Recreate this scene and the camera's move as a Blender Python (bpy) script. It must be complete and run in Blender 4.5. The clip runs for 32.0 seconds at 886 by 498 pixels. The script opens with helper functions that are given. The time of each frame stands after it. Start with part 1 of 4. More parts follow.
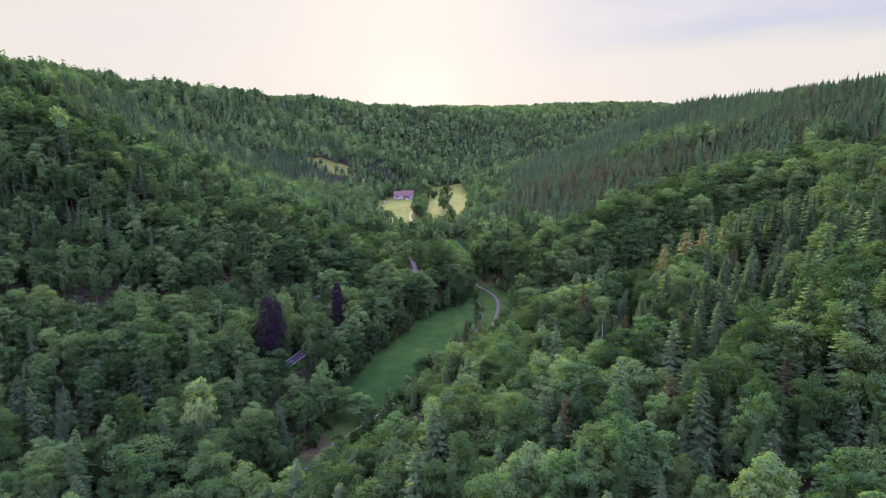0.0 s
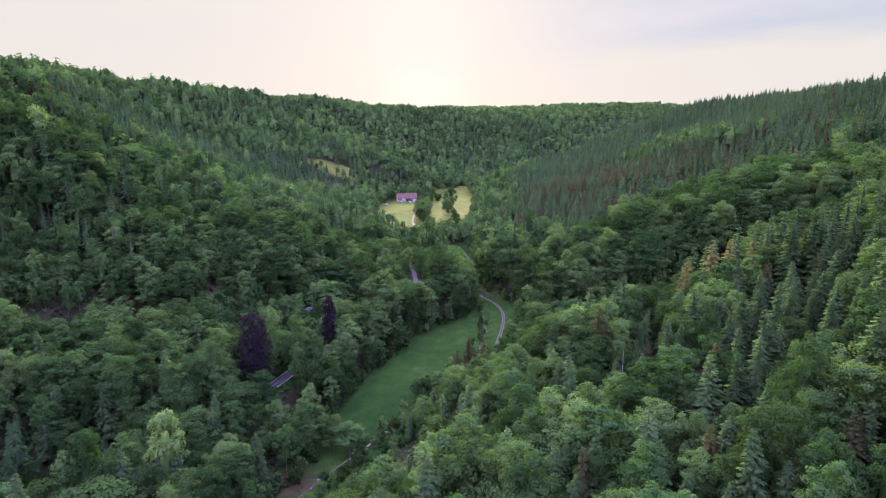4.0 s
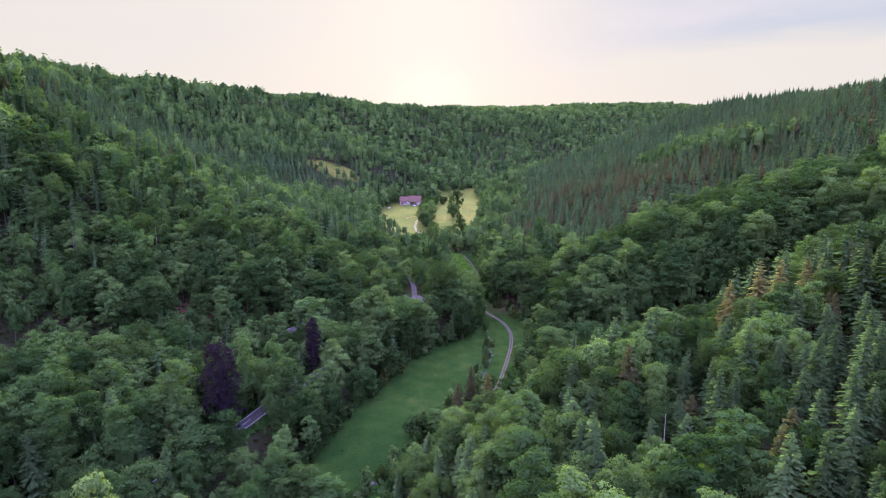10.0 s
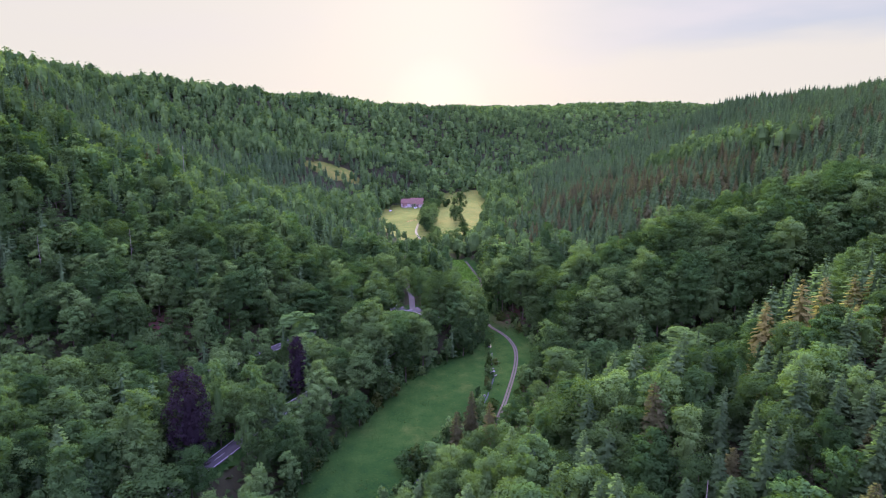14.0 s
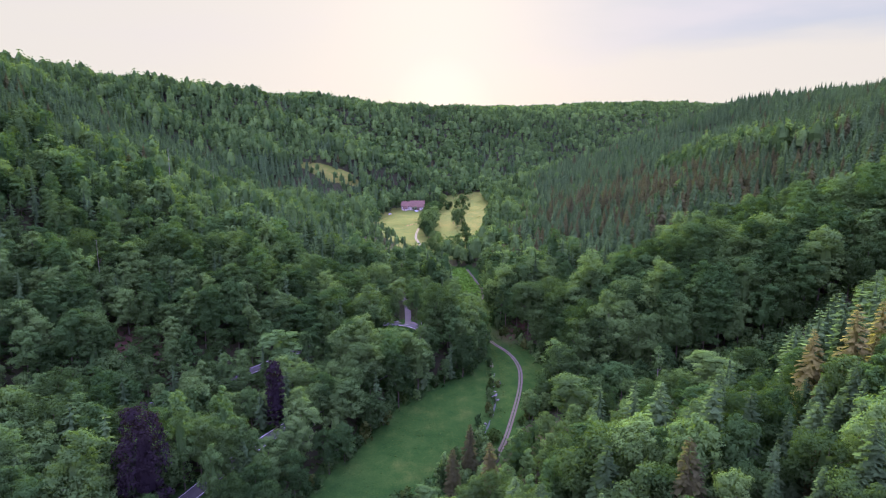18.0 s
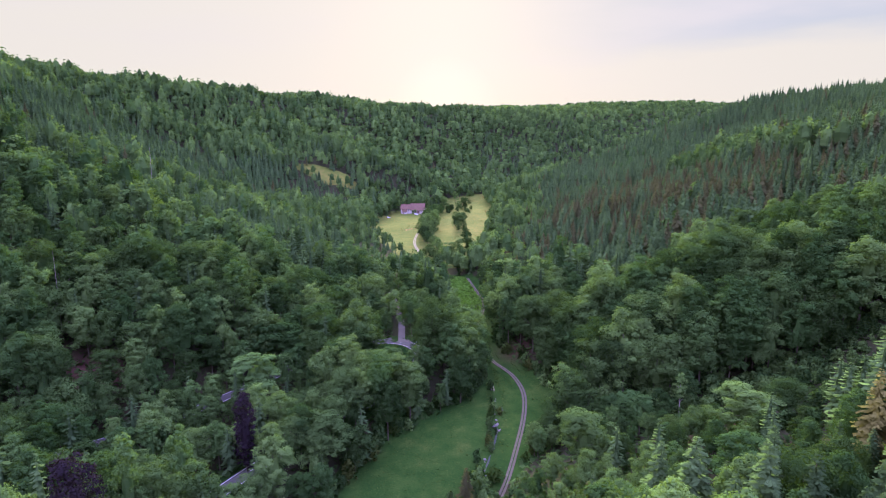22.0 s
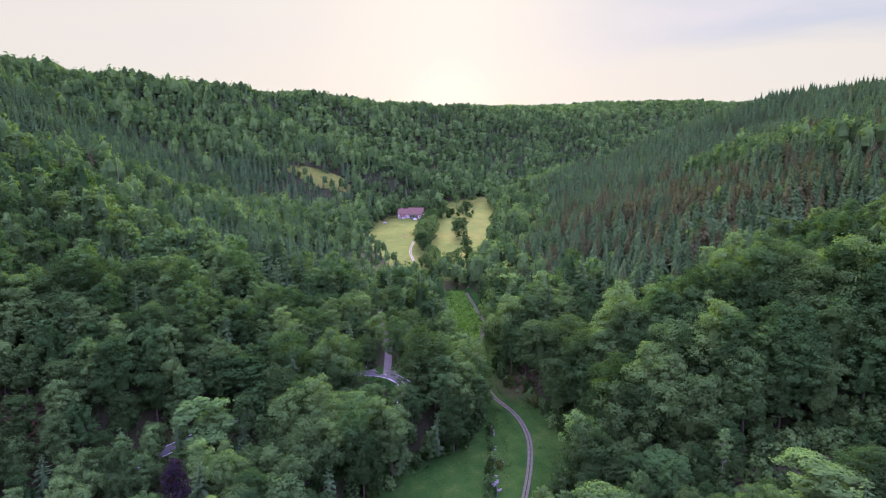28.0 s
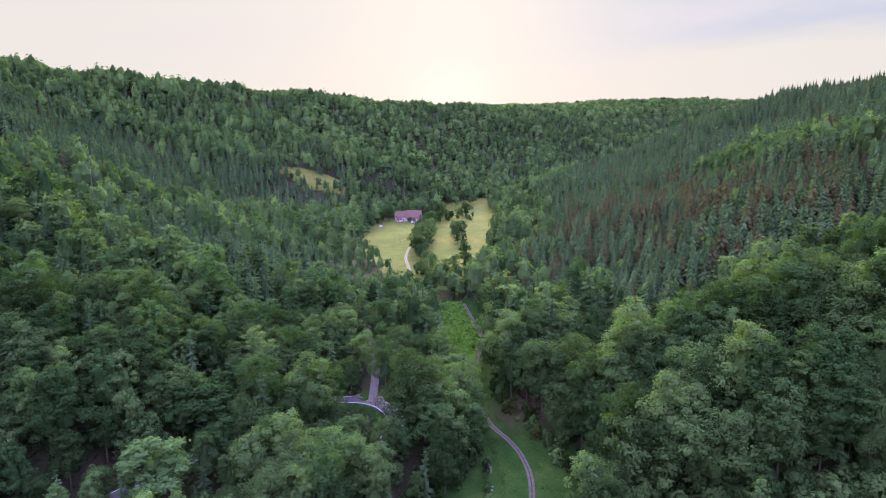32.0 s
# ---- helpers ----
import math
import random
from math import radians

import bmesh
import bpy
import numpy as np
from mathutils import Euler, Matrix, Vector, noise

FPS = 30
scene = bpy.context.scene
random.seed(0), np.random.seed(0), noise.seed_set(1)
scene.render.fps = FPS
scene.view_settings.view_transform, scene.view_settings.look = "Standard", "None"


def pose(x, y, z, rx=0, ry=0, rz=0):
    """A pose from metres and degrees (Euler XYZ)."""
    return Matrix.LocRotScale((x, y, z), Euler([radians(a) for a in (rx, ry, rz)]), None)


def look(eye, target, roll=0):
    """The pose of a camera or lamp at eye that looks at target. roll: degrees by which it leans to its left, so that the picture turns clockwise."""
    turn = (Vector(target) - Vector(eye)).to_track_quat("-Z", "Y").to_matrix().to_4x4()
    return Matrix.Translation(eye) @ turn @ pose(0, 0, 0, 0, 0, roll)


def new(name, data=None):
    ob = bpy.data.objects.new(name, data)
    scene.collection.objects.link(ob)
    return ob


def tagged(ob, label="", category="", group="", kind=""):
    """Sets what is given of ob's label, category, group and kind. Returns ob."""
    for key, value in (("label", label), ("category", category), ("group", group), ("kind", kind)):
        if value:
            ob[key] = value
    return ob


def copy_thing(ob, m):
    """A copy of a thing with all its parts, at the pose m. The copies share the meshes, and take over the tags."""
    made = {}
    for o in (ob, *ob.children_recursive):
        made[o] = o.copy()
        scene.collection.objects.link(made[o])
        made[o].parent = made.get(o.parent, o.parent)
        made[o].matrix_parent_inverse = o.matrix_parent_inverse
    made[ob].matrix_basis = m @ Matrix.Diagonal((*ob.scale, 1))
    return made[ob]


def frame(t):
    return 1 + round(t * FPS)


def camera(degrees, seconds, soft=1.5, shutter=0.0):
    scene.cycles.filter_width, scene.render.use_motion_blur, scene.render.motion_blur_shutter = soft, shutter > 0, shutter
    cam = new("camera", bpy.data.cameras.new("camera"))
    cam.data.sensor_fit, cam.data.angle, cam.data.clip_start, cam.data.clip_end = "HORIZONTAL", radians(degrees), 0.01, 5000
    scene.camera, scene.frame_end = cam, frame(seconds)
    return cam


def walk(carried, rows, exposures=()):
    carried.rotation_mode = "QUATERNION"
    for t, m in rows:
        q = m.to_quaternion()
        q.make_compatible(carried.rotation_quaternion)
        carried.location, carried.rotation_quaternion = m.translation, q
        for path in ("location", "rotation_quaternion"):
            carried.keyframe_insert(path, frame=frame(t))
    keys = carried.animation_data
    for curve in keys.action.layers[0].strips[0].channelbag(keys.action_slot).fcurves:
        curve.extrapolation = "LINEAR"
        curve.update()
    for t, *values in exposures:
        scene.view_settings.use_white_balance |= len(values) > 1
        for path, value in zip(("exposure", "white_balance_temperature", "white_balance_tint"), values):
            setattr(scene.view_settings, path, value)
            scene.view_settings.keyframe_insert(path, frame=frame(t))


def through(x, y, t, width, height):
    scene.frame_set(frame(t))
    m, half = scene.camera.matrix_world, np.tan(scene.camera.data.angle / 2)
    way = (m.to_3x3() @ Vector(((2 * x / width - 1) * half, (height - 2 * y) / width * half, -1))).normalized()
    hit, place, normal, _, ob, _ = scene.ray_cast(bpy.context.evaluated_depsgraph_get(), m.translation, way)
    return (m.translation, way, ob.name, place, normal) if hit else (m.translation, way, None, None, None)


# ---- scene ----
cam = camera(72.0, 32.0, 1.1)
PATH = [
    (0.0, pose(0.747, -0.733, 105.220, 79.3600, 0, 0.0083) @ pose(0, 0, 0, 0, 0, 0.0908)),
    (2.0, pose(2.286, 13.460, 105.245, 79.4127, 0, 0.3142) @ pose(0, 0, 0, 0, 0, 0.1207)),
    (4.0, pose(3.592, 27.313, 105.214, 79.4406, 0, 0.5934) @ pose(0, 0, 0, 0, 0, 0.1964)),
    (6.0, pose(4.773, 40.973, 105.174, 79.4530, 0, 0.8585) @ pose(0, 0, 0, 0, 0, 0.2750)),
    (8.0, pose(5.921, 54.583, 105.146, 79.4574, 0, 1.1171) @ pose(0, 0, 0, 0, 0, 0.3306)),
    (10.0, pose(7.099, 68.268, 105.137, 79.4595, 0, 1.3727) @ pose(0, 0, 0, 0, 0, 0.3507)),
    (12.0, pose(8.342, 82.122, 105.140, 79.4634, 0, 1.6253) @ pose(0, 0, 0, 0, 0, 0.3336)),
    (14.0, pose(9.657, 96.208, 105.141, 79.4718, 0, 1.8726) @ pose(0, 0, 0, 0, 0, 0.2856)),
    (16.0, pose(11.023, 110.550, 105.123, 79.4858, 0, 2.1107) @ pose(0, 0, 0, 0, 0, 0.2179)),
    (18.0, pose(12.403, 125.131, 105.069, 79.5054, 0, 2.3353) @ pose(0, 0, 0, 0, 0, 0.1438)),
    (20.0, pose(13.750, 139.900, 104.969, 79.5294, 0, 2.5423) @ pose(0, 0, 0, 0, 0, 0.0758)),
    (22.0, pose(15.023, 154.772, 104.818, 79.5553, 0, 2.7290) @ pose(0, 0, 0, 0, 0, 0.0229)),
    (24.0, pose(16.200, 169.637, 104.624, 79.5799, 0, 2.8947) @ pose(0, 0, 0, 0, 0, -0.0127)),
    (26.0, pose(17.304, 184.370, 104.409, 79.5990, 0, 3.0420) @ pose(0, 0, 0, 0, 0, -0.0381)),
    (28.0, pose(18.420, 198.845, 104.211, 79.6076, 0, 3.1772) @ pose(0, 0, 0, 0, 0, -0.0727)),
    (30.0, pose(19.723, 212.948, 104.086, 79.6001, 0, 3.3118) @ pose(0, 0, 0, 0, 0, -0.1513)),
    (32.0, pose(21.511, 226.600, 104.112, 79.5704, 0, 3.4629) @ pose(0, 0, 0, 0, 0, -0.3267)),
]
walk(cam, PATH, [(0.0, 0.2, 5800, 30.0), (32.0, 0.2, 5800, 30.0)])

# ---- world and sun ----
SUN_AZ, SUN_EL = -2.5, 16.0          # degrees from +y to the right, and above the horizon
world = bpy.data.worlds.new("sky")
scene.world = world
world.use_nodes = True
wt = world.node_tree
wt.nodes.clear()


def wnode(kind, **sets):
    n = wt.nodes.new(kind)
    for k, v in sets.items():
        n.inputs[k.replace("_", " ")].default_value = v
    return n


def wramp(src, stops):
    n = wt.nodes.new("ShaderNodeValToRGB")
    els = n.color_ramp.elements
    while len(els) < len(stops):
        els.new(0.5)
    for e, (at, c) in zip(els, stops):
        e.position, e.color = at, (*c, 1)
    wt.links.new(src, n.inputs[0])
    return n.outputs[0]


def wmix(fac, a, b, mode="MIX"):
    n = wt.nodes.new("ShaderNodeMix")
    n.data_type, n.blend_type = "RGBA", mode
    for sock, v in ((n.inputs[0], fac), (n.inputs[6], a), (n.inputs[7], b)):
        if isinstance(v, (int, float)):
            sock.default_value = v
        elif isinstance(v, tuple):
            sock.default_value = (*v, 1)
        else:
            wt.links.new(v, sock)
    return n.outputs[2]


sky = wt.nodes.new("ShaderNodeTexSky")
sky.sky_type, sky.sun_disc = "NISHITA", False
sky.sun_elevation, sky.sun_rotation = radians(SUN_EL), radians(SUN_AZ)
sky.air_density, sky.dust_density = 1.2, 2.0
clear = wmix(1.0, sky.outputs[0], (0.12, 0.12, 0.12), "MULTIPLY")
coord = wt.nodes.new("ShaderNodeTexCoord")
split = wt.nodes.new("ShaderNodeSeparateXYZ")
wt.links.new(coord.outputs["Generated"], split.inputs[0])
# thin high cloud, cream near the sun and blue-grey away from it
mapping = wt.nodes.new("ShaderNodeMapping")
mapping.inputs["Scale"].default_value = (1.6, 1.0, 7.0)
wt.links.new(coord.outputs["Generated"], mapping.inputs[0])
cloud = wnode("ShaderNodeTexNoise", Scale=2.2, Detail=5.0, Roughness=0.5)
wt.links.new(mapping.outputs[0], cloud.inputs["Vector"])
def wmath(op, a, b):
    n = wt.nodes.new("ShaderNodeMath")
    n.operation = op
    n.inputs[2].default_value = 0.5
    for sock, v in zip(n.inputs, (a, b)):
        if isinstance(v, (int, float)):
            sock.default_value = v
        else:
            wt.links.new(v, sock)
    return n.outputs[0]


def wstep(src, lo, hi):
    n = wt.nodes.new("ShaderNodeMapRange")
    n.interpolation_type = "SMOOTHSTEP"
    n.inputs["From Min"].default_value, n.inputs["From Max"].default_value = lo, hi
    wt.links.new(src, n.inputs["Value"])
    return n.outputs[0]


edge = wmath("ADD", split.outputs[2], wmath("MULTIPLY", wmath("SUBTRACT", cloud.outputs["Fac"], 0.5), 0.10))
bank = wmath("MULTIPLY", wstep(edge, 0.105, 0.150), wstep(split.outputs[0], -0.02, 0.42))
streak = wmath("MULTIPLY", wstep(cloud.outputs["Fac"], 0.45, 0.75), 0.5)
cover = wmix(bank, wmix(streak, (0.738, 0.717, 0.535), (0.724, 0.697, 0.556)), wmix(wstep(cloud.outputs["Fac"], 0.35, 0.7), (0.537, 0.588, 0.546), (0.658, 0.657, 0.578)))
veil = wmix(0.975, clear, cover)
# brightening round the sun
sunward = wt.nodes.new("ShaderNodeVectorMath")
sunward.operation = "DOT_PRODUCT"
wt.links.new(coord.outputs["Generated"], sunward.inputs[0])
sa, se = radians(SUN_AZ), radians(2.2)
sunward.inputs[1].default_value = (math.sin(sa) * math.cos(se), math.cos(sa) * math.cos(se), math.sin(se))
glow = wramp(sunward.outputs["Value"], [(0.97, (0, 0, 0)), (0.992, (0.012, 0.008, 0.0)), (0.9988, (0.035, 0.025, 0.008)), (1.0, (0.12, 0.09, 0.05))])
# an overcast sky is brighter overhead than at the horizon
over = wramp(split.outputs[2], [(0.22, (1, 1, 1)), (0.4, (3.0, 3.1, 5.7)), (0.7, (4.4, 4.6, 9.0)), (1.0, (5.7, 5.9, 11.8))])
veil = wmix(1.0, veil, over, "MULTIPLY")
# the unseen sky away from the sun, brightened and tinted as added fill light
back_fill = wramp(wmath("MULTIPLY_ADD", split.outputs[1], 0.5), [(0.0, (1.75, 1.5, 2.1)), (0.3, (1.4, 1.22, 1.7)), (0.5, (1.05, 0.96, 1.2)), (0.8, (1.0, 1.0, 1.0))])
veil = wmix(1.0, veil, back_fill, "MULTIPLY")
full = wmix(1.0, veil, glow, "ADD")
back = wt.nodes.new("ShaderNodeBackground")
wt.links.new(full, back.inputs["Color"])
back.inputs["Strength"].default_value = 1.0
wout = wt.nodes.new("ShaderNodeOutputWorld")
wt.links.new(back.outputs[0], wout.inputs["Surface"])

sun = new("sun", bpy.data.lights.new("sun", "SUN"))
sun.data.energy, sun.data.angle, sun.data.color = 19.0, radians(20), (1.0, 0.90, 0.46)
far_sun = Vector((math.sin(sa), math.cos(sa), math.tan(radians(SUN_EL))))
sun.matrix_world = look(far_sun * 300, (0, 0, 0))


# ---- materials ----
def material(name):
    m = bpy.data.materials.new(name)
    m.use_nodes = True
    nt = m.node_tree
    return m, nt, nt.nodes["Principled BSDF"]


def link_ramp(nt, src, stops):
    n = nt.nodes.new("ShaderNodeValToRGB")
    els = n.color_ramp.elements
    while len(els) < len(stops):
        els.new(0.5)
    for e, (at, c) in zip(els, stops):
        e.position, e.color = at, (*c, 1)
    nt.links.new(src, n.inputs[0])
    return n.outputs[0]


def noise_of(nt, scale, detail=4.0, rough=0.55, space="Object"):
    tc = nt.nodes.new("ShaderNodeTexCoord")
    n = nt.nodes.new("ShaderNodeTexNoise")
    n.inputs["Scale"].default_value, n.inputs["Detail"].default_value, n.inputs["Roughness"].default_value = scale, detail, rough
    nt.links.new(tc.outputs[space], n.inputs["Vector"])
    return n.outputs["Fac"]


def mix_rgb(nt, fac, a, b, mode="MIX"):
    n = nt.nodes.new("ShaderNodeMix")
    n.data_type, n.blend_type = "RGBA", mode
    for sock, v in ((n.inputs[0], fac), (n.inputs[6], a), (n.inputs[7], b)):
        if isinstance(v, (int, float)):
            sock.default_value = v
        elif isinstance(v, tuple):
            sock.default_value = (*v, 1)
        else:
            nt.links.new(v, sock)
    return n.outputs[2]


def math_node(nt, op, a, b):
    n = nt.nodes.new("ShaderNodeMath")
    n.operation = op
    for sock, v in zip(n.inputs, (a, b)):
        if isinstance(v, (int, float)):
            sock.default_value = v
        else:
            nt.links.new(v, sock)
    return n.outputs[0]


def bumped(nt, bsdf, height, strength, distance):
    b = nt.nodes.new("ShaderNodeBump")
    b.inputs["Strength"].default_value, b.inputs["Distance"].default_value = strength, distance
    nt.links.new(height, b.inputs["Height"])
    nt.links.new(b.outputs[0], bsdf.inputs["Normal"])


def plain(name, stops, scale, rough=0.8, bump=0.3, dist=0.05, metal=0.0):
    m, nt, b = material(name)
    big, fine = noise_of(nt, scale), noise_of(nt, scale * 9, 3.0)
    mixed = math_node(nt, "ADD", math_node(nt, "MULTIPLY", big, 0.65), math_node(nt, "MULTIPLY", fine, 0.35))
    nt.links.new(link_ramp(nt, mixed, stops), b.inputs["Base Color"])
    b.inputs["Roughness"].default_value, b.inputs["Metallic"].default_value = rough, metal
    b.inputs["Specular IOR Level"].default_value = 0.5 if rough < 0.6 else 0.12
    bumped(nt, b, fine, bump, dist)
    return m


def leaf(name, stops, through=0.34, gloss=0.0):
    """Foliage: the tone varies from tree to tree and from leaf clump to leaf clump, and some light passes through."""
    m, nt, b = material(name)
    info, geo = nt.nodes.new("ShaderNodeObjectInfo"), nt.nodes.new("ShaderNodeNewGeometry")
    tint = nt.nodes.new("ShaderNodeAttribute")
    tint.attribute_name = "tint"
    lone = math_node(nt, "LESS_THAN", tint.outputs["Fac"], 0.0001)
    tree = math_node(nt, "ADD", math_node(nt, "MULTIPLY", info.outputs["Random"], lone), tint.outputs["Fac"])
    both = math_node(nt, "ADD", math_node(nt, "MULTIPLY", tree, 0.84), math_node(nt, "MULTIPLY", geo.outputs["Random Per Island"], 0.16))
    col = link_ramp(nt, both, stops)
    nt.links.new(col, b.inputs["Base Color"])
    b.inputs["Roughness"].default_value, b.inputs["Specular IOR Level"].default_value = 0.6, gloss
    tr = nt.nodes.new("ShaderNodeBsdfTranslucent")
    nt.links.new(mix_rgb(nt, 1.0, col, (1.25, 1.2, 0.65), "MULTIPLY"), tr.inputs["Color"])
    mx = nt.nodes.new("ShaderNodeMixShader")
    mx.inputs[0].default_value = through
    nt.links.new(b.outputs[0], mx.inputs[1])
    nt.links.new(tr.outputs[0], mx.inputs[2])
    nt.links.new(mx.outputs[0], nt.nodes["Material Output"].inputs["Surface"])
    return m


LEAF_BEECH = leaf("beech_leaf", [(0.0, (0.019, 0.044, 0.012)), (0.35, (0.037, 0.077, 0.021)), (0.7, (0.071, 0.127, 0.034)), (1.0, (0.093, 0.166, 0.045))])
LEAF_OAK = leaf("oak_leaf", [(0.0, (0.018, 0.040, 0.011)), (0.5, (0.037, 0.071, 0.019)), (1.0, (0.066, 0.121, 0.033))])
LEAF_ASH = leaf("ash_leaf", [(0.0, (0.028, 0.062, 0.017)), (0.5, (0.046, 0.097, 0.026)), (1.0, (0.082, 0.149, 0.040))])
LEAF_PALE = leaf("pale_leaf", [(0.0, (0.080, 0.135, 0.036)), (0.5, (0.110, 0.185, 0.050)), (1.0, (0.148, 0.248, 0.067))])
LEAF_DARK = leaf("copper_leaf", [(0.0, (0.017, 0.014, 0.015)), (0.6, (0.020, 0.016, 0.017)), (1.0, (0.024, 0.019, 0.019))], 0.12)
NEEDLE = leaf("spruce_needle", [(0.0, (0.029, 0.054, 0.018)), (0.45, (0.041, 0.075, 0.026)), (0.8, (0.055, 0.098, 0.033)), (1.0, (0.062, 0.112, 0.038))], 0.16)
NEEDLE_RED = leaf("larch_needle", [(0.0, (0.040, 0.046, 0.018)), (0.5, (0.052, 0.058, 0.021)), (1.0, (0.070, 0.074, 0.026))], 0.2)
NEEDLE_GOLD = leaf("fir_needle", [(0.0, (0.080, 0.090, 0.028)), (0.5, (0.112, 0.118, 0.034)), (1.0, (0.150, 0.146, 0.042))], 0.2)
REED = leaf("meadow_grass_blade", [(0.0, (0.010, 0.028, 0.006)), (0.5, (0.022, 0.044, 0.009)), (1.0, (0.052, 0.070, 0.016))], 0.3)
BARK = plain("bark", [(0.3, (0.040, 0.037, 0.022)), (0.7, (0.082, 0.074, 0.046))], 1.5)
PALE_BARK = plain("bleached_wood", [(0.3, (0.13, 0.115, 0.09)), (0.7, (0.24, 0.215, 0.175))], 1.5)
ASPHALT = plain("asphalt", [(0.3, (0.040, 0.041, 0.034)), (0.7, (0.062, 0.063, 0.052))], 0.5, 0.85)
OLD_ASPHALT = plain("worn_asphalt", [(0.3, (0.060, 0.056, 0.042)), (0.7, (0.094, 0.088, 0.066))], 0.4, 0.9)
GRAVEL = plain("gravel", [(0.3, (0.046, 0.041, 0.028)), (0.7, (0.080, 0.072, 0.050))], 0.6, 0.95, 0.6)
PALE_GRAVEL = plain("pale_gravel", [(0.3, (0.115, 0.105, 0.070)), (0.7, (0.175, 0.160, 0.108))], 0.6, 0.95, 0.6)
PAINT = plain("road_paint", [(0.3, (0.30, 0.30, 0.27)), (0.75, (0.44, 0.44, 0.40))], 1.2, 0.6, 0.1)
STONE = plain("stream_stone", [(0.3, (0.07, 0.065, 0.06)), (0.7, (0.14, 0.13, 0.12))], 0.8, 0.85, 0.5)
PLASTER = plain("lime_plaster", [(0.3, (0.32, 0.30, 0.24)), (0.75, (0.44, 0.41, 0.33))], 0.7, 0.9, 0.2)
ROOF_TILE = plain("clay_tile", [(0.3, (0.060, 0.038, 0.023)), (0.7, (0.100, 0.064, 0.040))], 0.5, 0.8, 0.3)
TIMBER = plain("weathered_timber", [(0.3, (0.075, 0.05, 0.04)), (0.7, (0.16, 0.11, 0.085))], 0.9, 0.85, 0.3)
WHITE = plain("white_paint", [(0.3, (0.72, 0.72, 0.72)), (0.75, (0.82, 0.82, 0.82))], 1.0, 0.45, 0.05)
CAR_PAINT = plain("silver_paint", [(0.3, (0.55, 0.56, 0.58)), (0.75, (0.66, 0.67, 0.69))], 1.0, 0.3, 0.02)
RUBBER = plain("rubber", [(0.3, (0.02, 0.02, 0.02)), (0.7, (0.035, 0.035, 0.035))], 4.0, 0.8, 0.1)
BLACK_BAND = plain("black_band", [(0.3, (0.02, 0.02, 0.02)), (0.7, (0.03, 0.03, 0.03))], 3.0, 0.5, 0.05)


def glass_material():
    m, nt, b = material("window_glass")
    b.inputs["Base Color"].default_value = (0.03, 0.035, 0.045, 1)
    b.inputs["Roughness"].default_value = 0.06
    b.inputs["Coat Weight"].default_value = 0.6
    return m


def water_material():
    m, nt, b = material("stream_water")
    b.inputs["Base Color"].default_value = (0.03, 0.035, 0.03, 1)
    b.inputs["Specular IOR Level"].default_value = 0.1
    b.inputs["Roughness"].default_value = 0.5
    bumped(nt, b, noise_of(nt, 1.2, 3.0), 0.4, 0.05)
    return m


def ground_material():
    """One sheet: forest floor, with grass where the meadow attribute says so, drier towards the farm."""
    m, nt, b = material("ground")
    def attr(n):
        a = nt.nodes.new("ShaderNodeAttribute")
        a.attribute_name = n
        return a.outputs["Fac"]
    big, mid, fine = noise_of(nt, 0.02, 4.0), noise_of(nt, 0.15, 4.0), noise_of(nt, 1.4, 5.0, 0.7)
    tone = math_node(nt, "ADD", math_node(nt, "MULTIPLY", big, 0.35), math_node(nt, "ADD", math_node(nt, "MULTIPLY", mid, 0.35), math_node(nt, "MULTIPLY", fine, 0.3)))
    floor_col = link_ramp(nt, tone, [(0.3, (0.015, 0.018, 0.008)), (0.5, (0.023, 0.025, 0.011)), (0.72, (0.028, 0.042, 0.013))])
    lush = link_ramp(nt, tone, [(0.38, (0.007, 0.024, 0.005)), (0.48, (0.013, 0.036, 0.006)), (0.56, (0.020, 0.046, 0.008)), (0.66, (0.042, 0.062, 0.012))])
    dry = link_ramp(nt, tone, [(0.36, (0.050, 0.080, 0.013)), (0.5, (0.078, 0.096, 0.017)), (0.62, (0.122, 0.108, 0.025))])
    grass = mix_rgb(nt, attr("dry"), lush, dry)
    rag = math_node(nt, "ADD", attr("meadow"), math_node(nt, "MULTIPLY", math_node(nt, "SUBTRACT", mid, 0.5), 0.8))
    edge = nt.nodes.new("ShaderNodeMapRange")
    edge.inputs["From Min"].default_value, edge.inputs["From Max"].default_value = 0.4, 0.6
    nt.links.new(rag, edge.inputs["Value"])
    col = mix_rgb(nt, edge.outputs[0], floor_col, grass)
    col = mix_rgb(nt, attr("earth"), col, link_ramp(nt, tone, [(0.35, (0.036, 0.018, 0.013)), (0.62, (0.078, 0.038, 0.026))]))
    nt.links.new(col, b.inputs["Base Color"])
    b.inputs["Roughness"].default_value, b.inputs["Specular IOR Level"].default_value = 1.0, 0.03
    bumped(nt, b, fine, 0.6, 0.25)
    return m


GLASS, WATER, GROUND = glass_material(), water_material(), ground_material()


# ---- shape of the land ----
def smooth_table(rows):
    """A smooth function through (y, value) rows."""
    ys, vs = np.array(rows, float).T
    fine = np.arange(ys[0], ys[-1] + 1, 5.0)
    v = np.interp(fine, ys, vs)
    k = np.hanning(15)
    v = np.convolve(np.pad(v, 7, mode="edge"), k / k.sum(), "valid")
    return lambda y: np.interp(y, fine, v)


